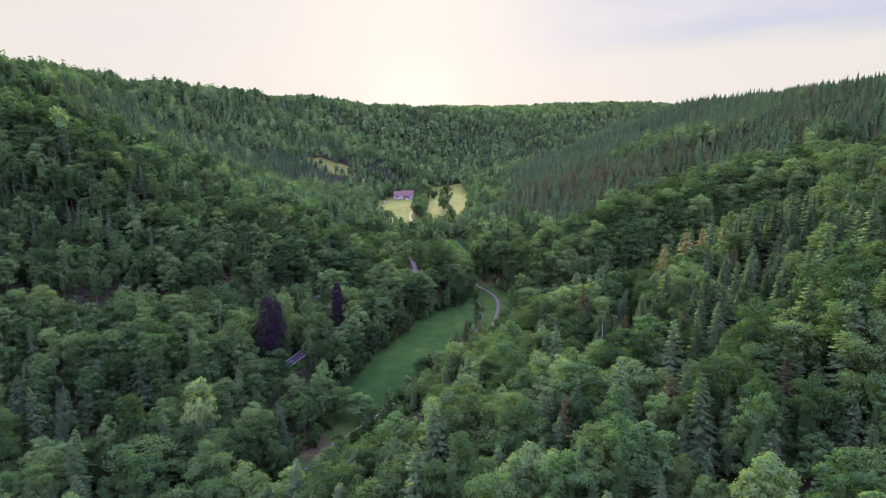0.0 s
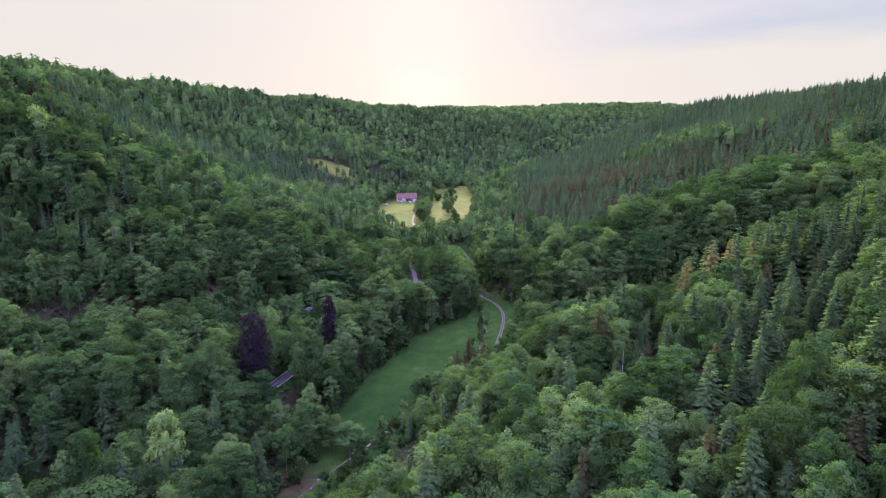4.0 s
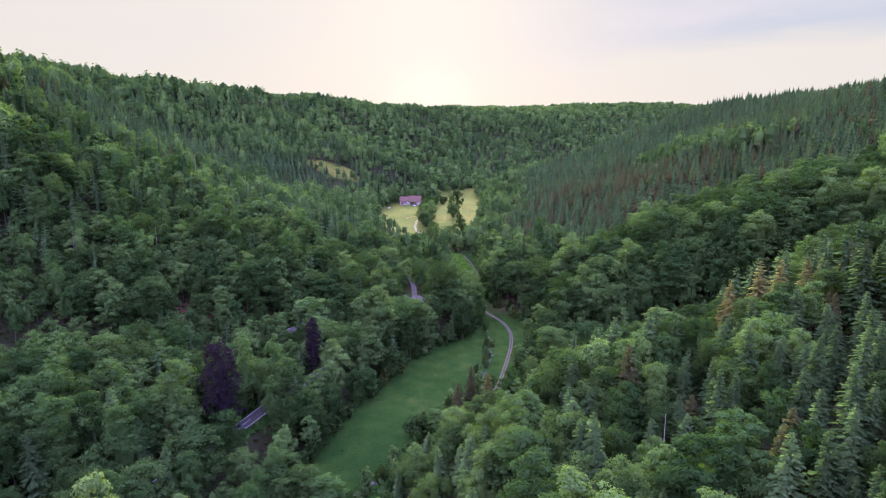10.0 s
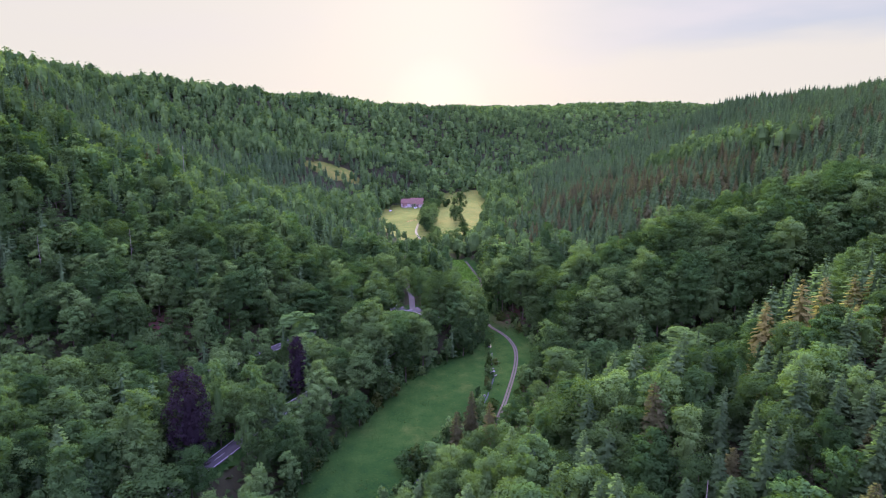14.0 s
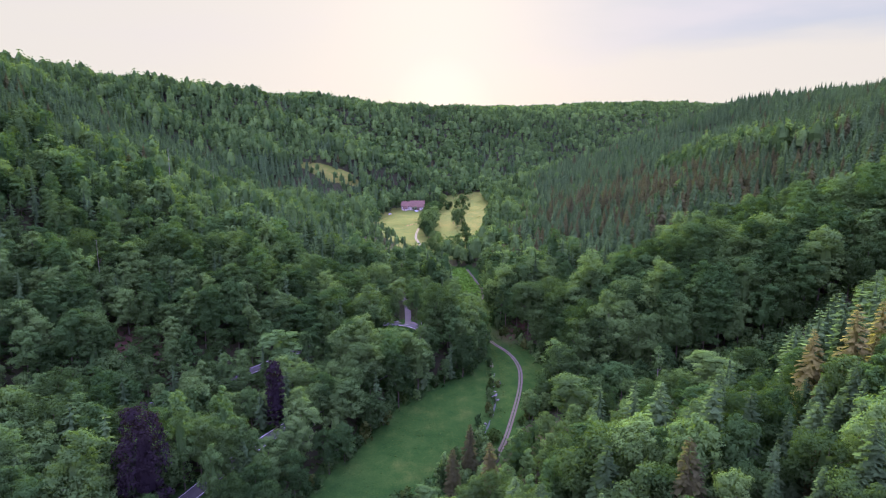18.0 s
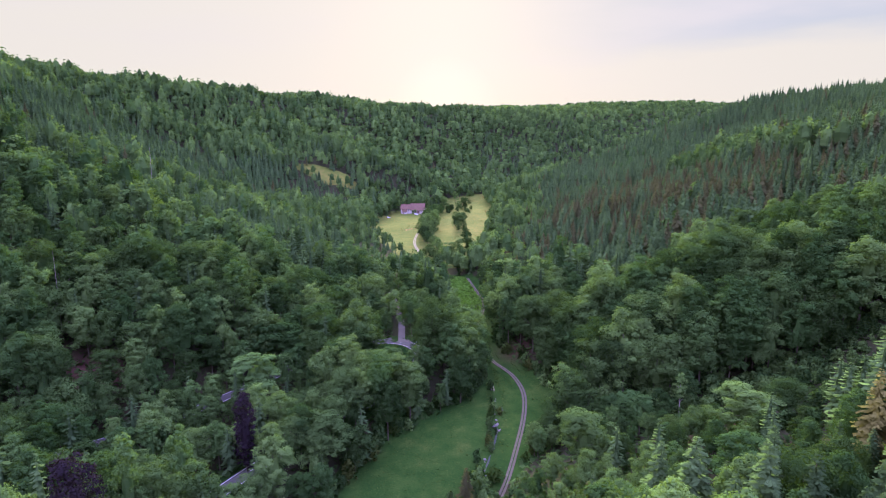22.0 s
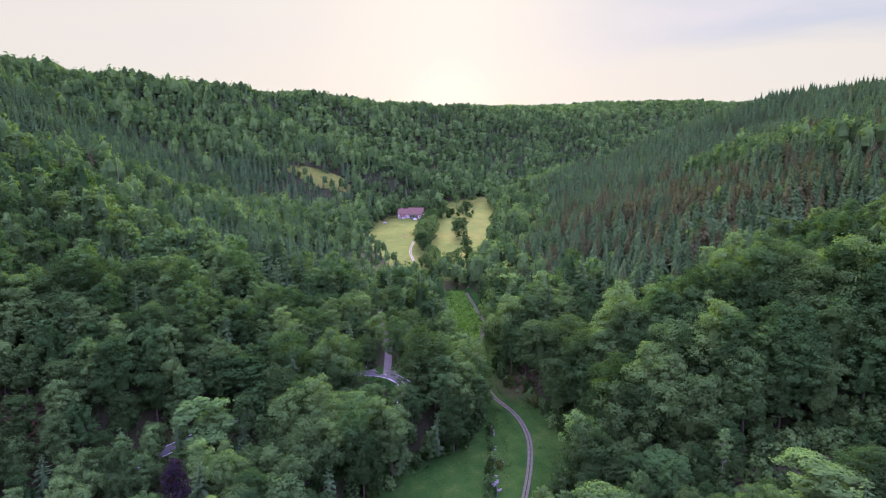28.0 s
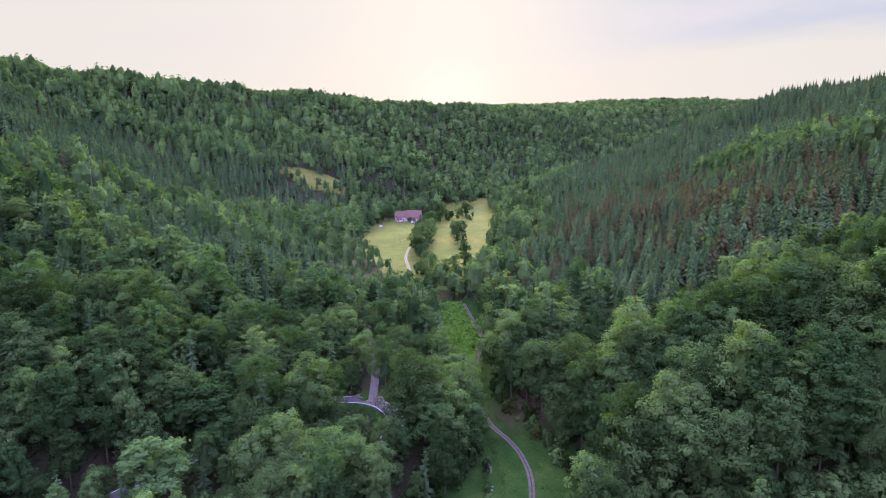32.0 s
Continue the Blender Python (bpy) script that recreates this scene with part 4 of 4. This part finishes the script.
# woods under the start of the flight and beside it
bx, by = jittered(-230, 230, -60, 330, 9.0, 42)
lone = (openness(bx, by) < 0.35) & clear_of_ways(bx, by)
bx, by = bx[lone], by[lone]
bz = height(bx, by)
hidden = ~((np.abs(bx) < 0.745 * by + 24) & ((106 - bz - 24) / np.hypot(bx, by) < 0.66) & (by > 40))
bx, by, bz = bx[hidden], by[hidden], bz[hidden]
toss = RS.uniform(size=len(bx))
for lo, hi, mat, name in ((0.0, 0.4, LEAF_BEECH, "valley_beech_woods"), (0.4, 0.75, LEAF_OAK, "valley_oak_woods"), (0.75, 1.0, NEEDLE, "valley_spruce_woods")):
    pick = (toss >= lo) & (toss < hi)
    models = [(broadleaf(20 * f, 6.8 * f, 110, 2.9, 950 + n, 0.3, 14, 0.4, False) if mat is not NEEDLE else conifer(20 * f, 4.4, 10, 5, 960 + n), 20, 6) for n, f in enumerate((1.0, 0.85, 1.1))]
    joined_woods(name, "dense wooded valley side", mat, models, bx[pick], by[pick], bz[pick], RS)


# ---- single trees, shrubs and dead stems ----
def plant(name, label, q, mat, x, y, top, h, category="tree", group="", rad=0.3, spin=0.0, limbs=5, r=5.0):
    z = height1(x, y)
    e = make_tree(name, label, quad_mesh("crown", q, mat), trunk_mesh(h * 0.8, rad, BARK, int(abs(x)) + 3, limbs, r), category, group)
    s = (top - z) / h if top is not None else 1.0
    e.matrix_basis = pose(x, y, z, 0, 0, spin) @ Matrix.Diagonal((1, 1, s, 1))
    return e


plant("copper_beech", "dark purple copper beech with a tall egg-shaped crown", broadleaf(30, 7.8, 9000, 0.4, 901, 0.12, 44, 0.36), LEAF_DARK, -84, 290, 26, 30)
plant("copper_beech", "dark purple narrow copper beech beside the road", broadleaf(24, 3.5, 6000, 0.36, 902, 0.04, 64, 0.44, True, 0.49), LEAF_DARK, -61, 343, 20, 24, r=3)
plant("hornbeam", "pale green hornbeam with a tall narrow crown", broadleaf(26, 4.2, 3000, 0.45, 903, 0.08, 34, 0.38), LEAF_ASH, -73, 322, 19, 26, r=4)
plant("hornbeam", "pale green hornbeam with a tall narrow crown", broadleaf(26, 4.4, 3000, 0.45, 904, 0.08, 34, 0.38), LEAF_ASH, -81, 307, 22, 26, r=4)
plant("lime_tree", "bright yellow-green lime tree above the valley floor", broadleaf(24, 6.2, 4200, 0.46, 905, 0.12, 26, 0.38), LEAF_PALE, -93, 219, 14, 24)
plant("lime_tree", "bright yellow-green lime tree on the near slope", broadleaf(26, 6.4, 4200, 0.46, 906, 0.12, 28, 0.38), LEAF_PALE, 100, 174, 54, 26)
plant("lime_tree", "spreading yellow-green lime tree on the near slope", broadleaf(24, 8.5, 5200, 0.48, 907, 0.12, 30, 0.38), LEAF_PALE, 138, 209, 60, 24)
plant("sycamore", "broad fresh green sycamore on the valley side", broadleaf(24, 8.0, 5000, 0.48, 908, 0.12, 28, 0.38), LEAF_BEECH, 10, 204, 9, 24)
# lighter ash leaf colour paints in the light along this oak's crown
plant("oak_tree", "broad oak with a golden lit crown edge", broadleaf(24, 8.0, 5000, 0.48, 909, 0.12, 28, 0.38), LEAF_ASH, 102, 249, 52, 24)
for n, (x, y, top, h, r) in enumerate(((117, 287, 60, 27, 6.2), (127, 292, 60, 26, 5.6), (139, 296, 60, 24, 5.4), (108, 290, 52, 22, 5.2), (147, 300, 61, 25, 5.6), (131, 281, 54, 22, 5.0), (155, 296, 60, 24, 5.4))):
    plant("fir_tree", "golden brown fir with long level branches", conifer(h, r, 20, 9, 920 + n, 6, 0.08, 0.7), NEEDLE_GOLD, x, y, top, h, group="fir stand", limbs=0)
# a round bush and scrub on the meadow
bush_q = [broadleaf(9.5, 5.6, 1100, 0.62, 930, 0.02, 26, 0.38), broadleaf(4.0, 2.4, 420, 0.45, 931, 0.02, 20, 0.38), broadleaf(6.0, 2.0, 420, 0.5, 932, 0.02, 20, 0.38)]
plant("round_bush", "dense round willow bush alone on the meadow", bush_q[0], LEAF_OAK, -9, 308, None, 9.5, "bush")
shrub_mesh = [quad_mesh("crown", q, m) for q, m in ((bush_q[1], LEAF_BEECH), (bush_q[2], LEAF_OAK), (bush_q[1], REED))]
shrub_stem = trunk_mesh(2.5, 0.12, BARK, 77, 4, 1.6)
shrubs = [make_tree("shrub", "low leafy green shrub beside the meadow", m, shrub_stem, "shrub", "shrubs") for m in shrub_mesh]
used = set()


def shrub(v, x, y, s, tall=1.0):
    m = pose(x, y, height1(x, y) - 0.1, 0, 0, (x * 37 + y * 91) % 360)
    e = shrubs[v] if v not in used else copy_thing(shrubs[v], m)
    used.add(v)
    e.matrix_basis = m @ Matrix.Diagonal((s, s, s * tall, 1))


rng = random.Random(31)
for k in range(0, len(STREAM), 2):
    x, y, _ = STREAM[k]
    if 290 < y < 470 and rng.random() < 0.8:
        shrub(rng.randrange(3), x + rng.uniform(-4.5, 1.5), y + rng.uniform(-1, 1), rng.uniform(0.35, 1.0), rng.uniform(0.8, 1.6))
for y in np.arange(200, 480, 4.5):          # ragged forest edge along both sides of the meadow
    for edge, sg in ((left_x, -1), (right_x, 1)):
        x, yy = float(edge(y)) + sg * rng.uniform(-0.5, 4), y + rng.uniform(-2, 2)
        if min(nearest(TRACK, np.array([x]), np.array([yy]))[0][0], nearest(ROAD, np.array([x]), np.array([yy]))[0][0]) > 3.5:
            shrub(rng.randrange(3), x, yy, rng.uniform(0.7, 1.5), rng.uniform(0.8, 1.5))


def scrub(name, label, x, y, grow, seed):
    joined_woods(name, label, LEAF_BEECH, [(q, 5, 2) for q in bush_q[1:]], x, y, height(x, y) - 0.1, np.random.RandomState(seed), grow)


srs = np.random.RandomState(33)
sy = srs.uniform(225, 345, 130)
scrub("stream_scrub", "low green scrub between the meadow and the wooded slope", right_x(sy) + srs.uniform(5, 22, 130), sy, (0.5, 1.3), 34)


scrub("clearing_scrub", "young green growth round the felled clearing", srs.uniform(62, 165, 130), srs.uniform(300, 392, 130), (0.6, 1.4), 35)


scrub("belt_scrub", "leafy green undergrowth along the foot of the tall beeches", srs.uniform(60, 215, 300), srs.uniform(381, 400, 300), (0.6, 1.15), 36)
hx, hy = srs.uniform(-24, -3, 60), srs.uniform(400, 424, 60)
off_road = clear_of_ways(hx, hy)
scrub("bend_scrub", "leafy green undergrowth inside the bend of the road", hx[off_road], hy[off_road], (0.6, 1.1), 37)


def copy_tree(kind, x, y, s, wide=1.0):
    m = pose(x, y, height1(x, y), 0, 0, (x * 53 + y * 17) % 360)
    e = copy_thing(FIRST[kind][int(abs(x * 3 + y)) % 4], m)
    e.matrix_basis = m @ Matrix.Diagonal((s * wide, s * wide, s, 1))
    return e


for n, (x, y, top, r, kind) in enumerate(STANDING):
    h0, r0 = SIZE[kind][n % 4]
    z = height1(x, y)
    m = pose(x, y, z, 0, 0, n * 77 % 360)
    copy_thing(FIRST[kind][n % 4], m).matrix_basis = m @ Matrix.Diagonal((r / r0, r / r0, (top - z) / h0, 1))


# hedge of trees between farm track and hay meadow, and single trees on the meadow
for x, y, s, k in ((-16, 640, .5, 0), (-20, 652, .5, 1), (-14, 664, .5, 2), (-18, 682, .55, 1), (-25, 698, .65, 0), (-29, 712, .7, 1), (-25, 718, .75, 2), (-31, 728, .8, 2), (-23, 738, .8, 0), (-32, 746, .8, 1), (-26, 754, .85, 1), (-32, 764, .8, 0), (-24, 770, .8, 2), (-31, 780, .85, 0), (-25, 790, .85, 2), (-32, 798, .8, 1), (-26, 808, .85, 0),
                   (-31, 820, .75, 2), (-34, 836, .7, 1), (-28, 846, .7, 0), (-33, 860, .65, 1), (-22, 872, .5, 2), (0, 792, .8, 1), (5, 800, .75, 0), (-3, 786, .5, 2), (2, 762, .45, 2), (7, 768, .4, 0), (36, 846, .5, 2), (33, 700, .8, 1),
                   (10, 700, .6, 2), (4, 655, .65, 2), (12, 668, .65, 1), (-2, 640, .6, 0), (-8, 628, .6, 2), (6, 922, .75, 1), (-2, 912, .5, 0), (-10, 905, .5, 1), (-16, 898, .45, 0), (-24, 892, .5, 1), (-30, 905, .7, 2), (-20, 918, .7, 0), (12, 1010, .6, 1), (-8, 985, .6, 0), (3, 960, .5, 1), (-84, 880, .7, 0), (-78, 893, .7, 2), (-88, 868, .8, 1)):
    copy_tree(k, x, y, s, 1.25)
for x, y, s, k in ((-6, 411, .58, 1), (-9, 402, .78, 0), (-14, 393, .80, 2), (-27, 412, .5, 0), (-32, 404, .6, 1), (-37, 396, .7, 3), (2, 403, .5, 2), (-21, 386, .86, 3), (-28, 377, .92, 0), (-36, 364, .92, 1), (-45, 353, .8, 0), (-52, 341, .8, 2)):      # between the road and the stream
    copy_tree(k, x, y, s)
for x, y, s in ((-30, 880, .95), (-35, 893, .8), (-26, 893, .85)):
    copy_tree(5, x, y, s, 1.2)
for n in range(26):
    shrub(n % 2, rng.uniform(-30, 14), rng.uniform(890, 935), rng.uniform(0.5, 1.1))
for n in range(34):          # scrub across the neck of the valley
    shrub(n % 2, rng.uniform(-26, 16), rng.uniform(594, 622), rng.uniform(0.8, 1.7), rng.uniform(0.9, 1.5))
for n in range(14):
    shrub(n % 2, -19 + rng.gauss(0, 5), rng.uniform(640, 720), rng.uniform(0.5, 1.0))
shrub(1, -53, 882, 1.0)
shrub(1, -56, 883, 0.8)


def snag(x, y, top, rad):
    z = height1(x, y)
    me = trunk_mesh(top - z, rad, PALE_BARK, int(abs(x)), 4, 2.2)
    e = tagged(new("dead_tree"), "bleached dead tree stem standing bare among green trees", "dead tree", "dead trees")
    e.location = (x, y, z)
    part("trunk", me, e)


for x, y, top, rad in ((56, 202, 42, 0.24), (-221, 596, 97, 0.2), (-192, 375, 58, 0.18), (-159, 396, 58, 0.18), (-205, 640, 80, 0.18)):
    snag(x, y, top, rad)


# ---- farm ----
def gable_block(name, label, x0, x1, y0, y1, z, eave, ridge, over=0.7):
    """A house with walls, a pitched roof of two slabs with its ridge along x, and gables."""
    e = tagged(new(name), label, "house")
    e.location = (x0, y0, z)
    w, d = x1 - x0, y1 - y0
    bm = bmesh.new()
    pts = [(0, 0, -1), (w, 0, -1), (w, d, -1), (0, d, -1), (0, 0, eave), (w, 0, eave), (w, d, eave), (0, d, eave), (0, d / 2, ridge), (w, d / 2, ridge)]
    vs = [bm.verts.new(p) for p in pts]
    for f in ((0, 1, 5, 4), (2, 3, 7, 6), (1, 2, 6, 9, 5), (3, 0, 4, 8, 7), (3, 2, 1, 0), (4, 5, 9, 8), (6, 7, 8, 9)):
        bm.faces.new([vs[i] for i in f])
    part("wall", bm_mesh("wall", bm, PLASTER), e, "whitewashed plaster wall")
    slope = (ridge - eave) / (d / 2)
    for sg in (0, 1):
        bm = bmesh.new()
        ya, yb = (-over, d / 2) if sg == 0 else (d + over, d / 2)
        za, zb = eave - over * slope + 0.08, ridge + 0.08
        lower = [bm.verts.new(p) for p in ((-over, ya, za), (w + over, ya, za), (w + over, yb, zb), (-over, yb, zb))]
        upper = [bm.verts.new(v.co + Vector((0, 0, 0.28))) for v in lower]
        bm.faces.new(upper)
        bm.faces.new(lower[::-1])
        for i in range(4):
            bm.faces.new((lower[i], lower[(i + 1) % 4], upper[(i + 1) % 4], upper[i]))
        bmesh.ops.recalc_face_normals(bm, faces=bm.faces)
        part("roof", bm_mesh("roof", bm, ROOF_TILE), e, "red-brown clay tile roof slope")
    bm = bmesh.new()
    box(bm, -over, w + over, d / 2 - 0.22, d / 2 + 0.22, ridge + 0.25, ridge + 0.48)
    part("ridge_cap", bm_mesh("ridge_cap", bm, ROOF_TILE), e)
    return e


def opening(e, name, x, z, w, h, y=0.0, mat=None):
    bm = bmesh.new()
    box(bm, x - w / 2 - 0.1, x + w / 2 + 0.1, y - 0.06, y + 0.03, z - 0.1, z + h + 0.1)
    fr = part(name, bm_mesh(name, bm, TIMBER if mat else WHITE), e)
    bm = bmesh.new()
    box(bm, x - w / 2, x + w / 2, y - 0.085, y - 0.02, z, z + h)
    part("panel" if mat else "pane", bm_mesh("pane", bm, mat or GLASS), fr)


zf = height1(-56, 890)
barn = gable_block("barn", "long farm barn with a red-brown tiled roof", -60, -43, 888, 905, zf, 4.2, 11.0)
for x in (2.5, 6.5, 13.5):
    opening(barn, "window", x, 1.4, 1.2, 1.3)
opening(barn, "barn_door", 10, 0.0, 3.0, 3.2, 0.0, TIMBER)
bm = bmesh.new()
box(bm, 16.98, 17.08, 0.5, 16.5, 4.2, 4.6)
part("gable_beam", bm_mesh("gable_beam", bm, TIMBER), barn)
house = gable_block("farmhouse", "white plastered farmhouse with a red-brown roof", -71, -60.3, 887, 899, zf, 5.4, 10.2)
for x in (1.6, 4.0, 6.6, 9.0):
    for z in (1.0, 3.6):
        opening(house, "window", x, z, 1.0, 1.25)
bm = bmesh.new()
box(bm, 3.0, 3.9, 6.8, 7.7, 8.5, 11.6)
part("chimney", bm_mesh("chimney", bm, ROOF_TILE), house)
annex = gable_block("annex", "small white annex in front of the farmhouse", -68.5, -63.5, 882.5, 886.6, zf, 2.7, 4.6, 0.4)
opening(annex, "door", 1.4, 0.0, 1.0, 2.05, 0.0, TIMBER)
opening(annex, "window", 3.5, 1.0, 1.0, 1.1)


def car(x, y, spin, label, paint):
    e = tagged(new("car"), label, "car")
    e.matrix_basis = pose(x, y, height1(x, y) + 0.02, 0, 0, spin)
    bm = bmesh.new()
    prof = [(-2.1, 0.35), (2.1, 0.35), (2.15, 0.75), (1.3, 0.92), (-1.95, 0.98), (-2.15, 0.7)]
    l = [bm.verts.new((a, -0.85, b)) for a, b in prof]
    r = [bm.verts.new((a, 0.85, b)) for a, b in prof]
    bm.faces.new(l)
    bm.faces.new(r[::-1])
    for i in range(6):
        bm.faces.new((l[i], r[i], r[(i + 1) % 6], l[(i + 1) % 6]))
    bmesh.ops.recalc_face_normals(bm, faces=bm.faces)
    part("body", bm_mesh("body", bm, paint), e)
    for name, mat, lo, hi, grow in (("cabin_glass", GLASS, 0.95, 1.35, 0.0), ("roof", paint, 1.35, 1.45, -0.25)):
        bm = bmesh.new()
        vs = box(bm, -1.75, 0.85, -0.76, 0.76, lo, hi)
        for v in vs:
            if v.co.z > lo + 0.1 or grow:
                v.co.x, v.co.y = v.co.x * 0.78 - 0.1, v.co.y * 0.85
        part(name, bm_mesh(name, bm, mat), e)
    for wx in (-1.35, 1.35):
        for wy in (-0.82, 0.82):
            bm = bmesh.new()
            bmesh.ops.create_cone(bm, cap_ends=True, segments=14, radius1=0.32, radius2=0.32, depth=0.2, matrix=Matrix.Translation((wx, wy, 0.32)) @ Matrix.Rotation(radians(90), 4, "X"))
            part("wheel", bm_mesh("wheel", bm, RUBBER), e)


car(-51, 878, 8, "white car parked in front of the barn", WHITE)
car(-81, 851, 60, "silver car parked beside the trees", CAR_PAINT)


def hay_mound(x, y, s, seed):
    r = random.Random(seed)
    bm = bmesh.new()
    bmesh.ops.create_icosphere(bm, subdivisions=2, radius=s)
    for v in bm.verts:
        v.co *= r.uniform(0.85, 1.12)
        v.co.z = max(v.co.z * 0.9, -0.25 * s)
    ob = tagged(new("hay_mound", bm_mesh("hay_mound", bm, HAY)), "small brown heap of dry hay on the meadow", "hay", "hay heaps")
    ob.location = (x, y, height1(x, y) + 0.2 * s)


HAY = plain("dry_hay", [(0.3, (0.28, 0.15, 0.07)), (0.7, (0.42, 0.25, 0.12))], 1.5, 0.95, 0.6)
for n, (x, y, s) in enumerate(((-52, 772, 0.9), (-49.5, 776, 0.8), (-47.5, 779, 0.8), (-44, 784, 0.7))):
    hay_mound(x, y, s, n)


# ---- grass on the meadows ----
def grass(name, label, count, y0, y1, size, mat, seed):
    rs = np.random.RandomState(seed)
    y = rs.uniform(y0, y1, count * 3)
    x = left_x(y) + (right_x(y) - left_x(y)) * rs.uniform(0, 1, count * 3)
    ok = (openness(x, y) > 0.6) & clear_of_ways(x, y) & (rs.uniform(size=len(x)) < 0.35 + 0.65 * (waves(x * 3, y * 3) > 0.05))
    x, y = x[ok][:count], y[ok][:count]
    c = np.column_stack([x, y, height(x, y) + size * 0.12])
    n = rs.normal(size=c.shape) * [0.25, 0.25, 0.1] + [0, 0, 1.0]
    tagged(new(name, quad_mesh(name, leaf_quads(c, n, size * rs.uniform(0.5, 1.3, len(c)), rs, 1.8), mat, rs.uniform(0.01, 1, len(c)))), label, "grass", kind="stuff")


grass("meadow_grass", "tufts of green grass on the valley meadow", 15000, 200, 600, 0.55, REED, 41)
birch_stem = trunk_mesh(17, 0.2, PALE_BARK, 5, 6, 3.0)
birch = tagged(new("birch_tree"), "young birch with a white stem and thin crown", "tree")
part("trunk", birch_stem, birch)
part("crown", quad_mesh("crown", broadleaf(18, 3.4, 1500, 0.4, 940, 0.4, 16, 0.36, False), LEAF_ASH), birch)
birch.location = (93, 372, height1(93, 372))
grass("hay_meadow_grass", "tufts of drier grass on the farm meadow", 16000, 615, 1080, 0.6, leaf("dry_grass", [(0.0, (0.055, 0.076, 0.016)), (0.5, (0.092, 0.098, 0.022)), (1.0, (0.145, 0.118, 0.034))], 0.2), 42)


# tall bright herbs between stream and track
hrs = np.random.RandomState(71)
hy = hrs.uniform(452, 592, 14000)
hx = hrs.uniform(0, 1, 14000) * (np.interp(hy, TRACK[:, 1], TRACK[:, 0]) - 1.2 - left_x(hy)) + left_x(hy)
hc = np.column_stack([hx, hy, height(hx, hy) + hrs.uniform(0.3, 1.2, 14000)])
hn = hrs.normal(size=hc.shape) * [0.5, 0.5, 0.2] + [0, 0, 1.0]
HERB = leaf("butterbur_leaf", [(0.0, (0.044, 0.110, 0.016)), (0.5, (0.066, 0.150, 0.021)), (1.0, (0.100, 0.190, 0.030))], 0.3)
tagged(new("tall_herbs", quad_mesh("tall_herbs", leaf_quads(hc, hn, hrs.uniform(0.4, 0.9, len(hc)), hrs), HERB, hrs.uniform(0.01, 1, len(hc)))), "bright green tall herbs beside the gravel track", "herbs", kind="stuff")


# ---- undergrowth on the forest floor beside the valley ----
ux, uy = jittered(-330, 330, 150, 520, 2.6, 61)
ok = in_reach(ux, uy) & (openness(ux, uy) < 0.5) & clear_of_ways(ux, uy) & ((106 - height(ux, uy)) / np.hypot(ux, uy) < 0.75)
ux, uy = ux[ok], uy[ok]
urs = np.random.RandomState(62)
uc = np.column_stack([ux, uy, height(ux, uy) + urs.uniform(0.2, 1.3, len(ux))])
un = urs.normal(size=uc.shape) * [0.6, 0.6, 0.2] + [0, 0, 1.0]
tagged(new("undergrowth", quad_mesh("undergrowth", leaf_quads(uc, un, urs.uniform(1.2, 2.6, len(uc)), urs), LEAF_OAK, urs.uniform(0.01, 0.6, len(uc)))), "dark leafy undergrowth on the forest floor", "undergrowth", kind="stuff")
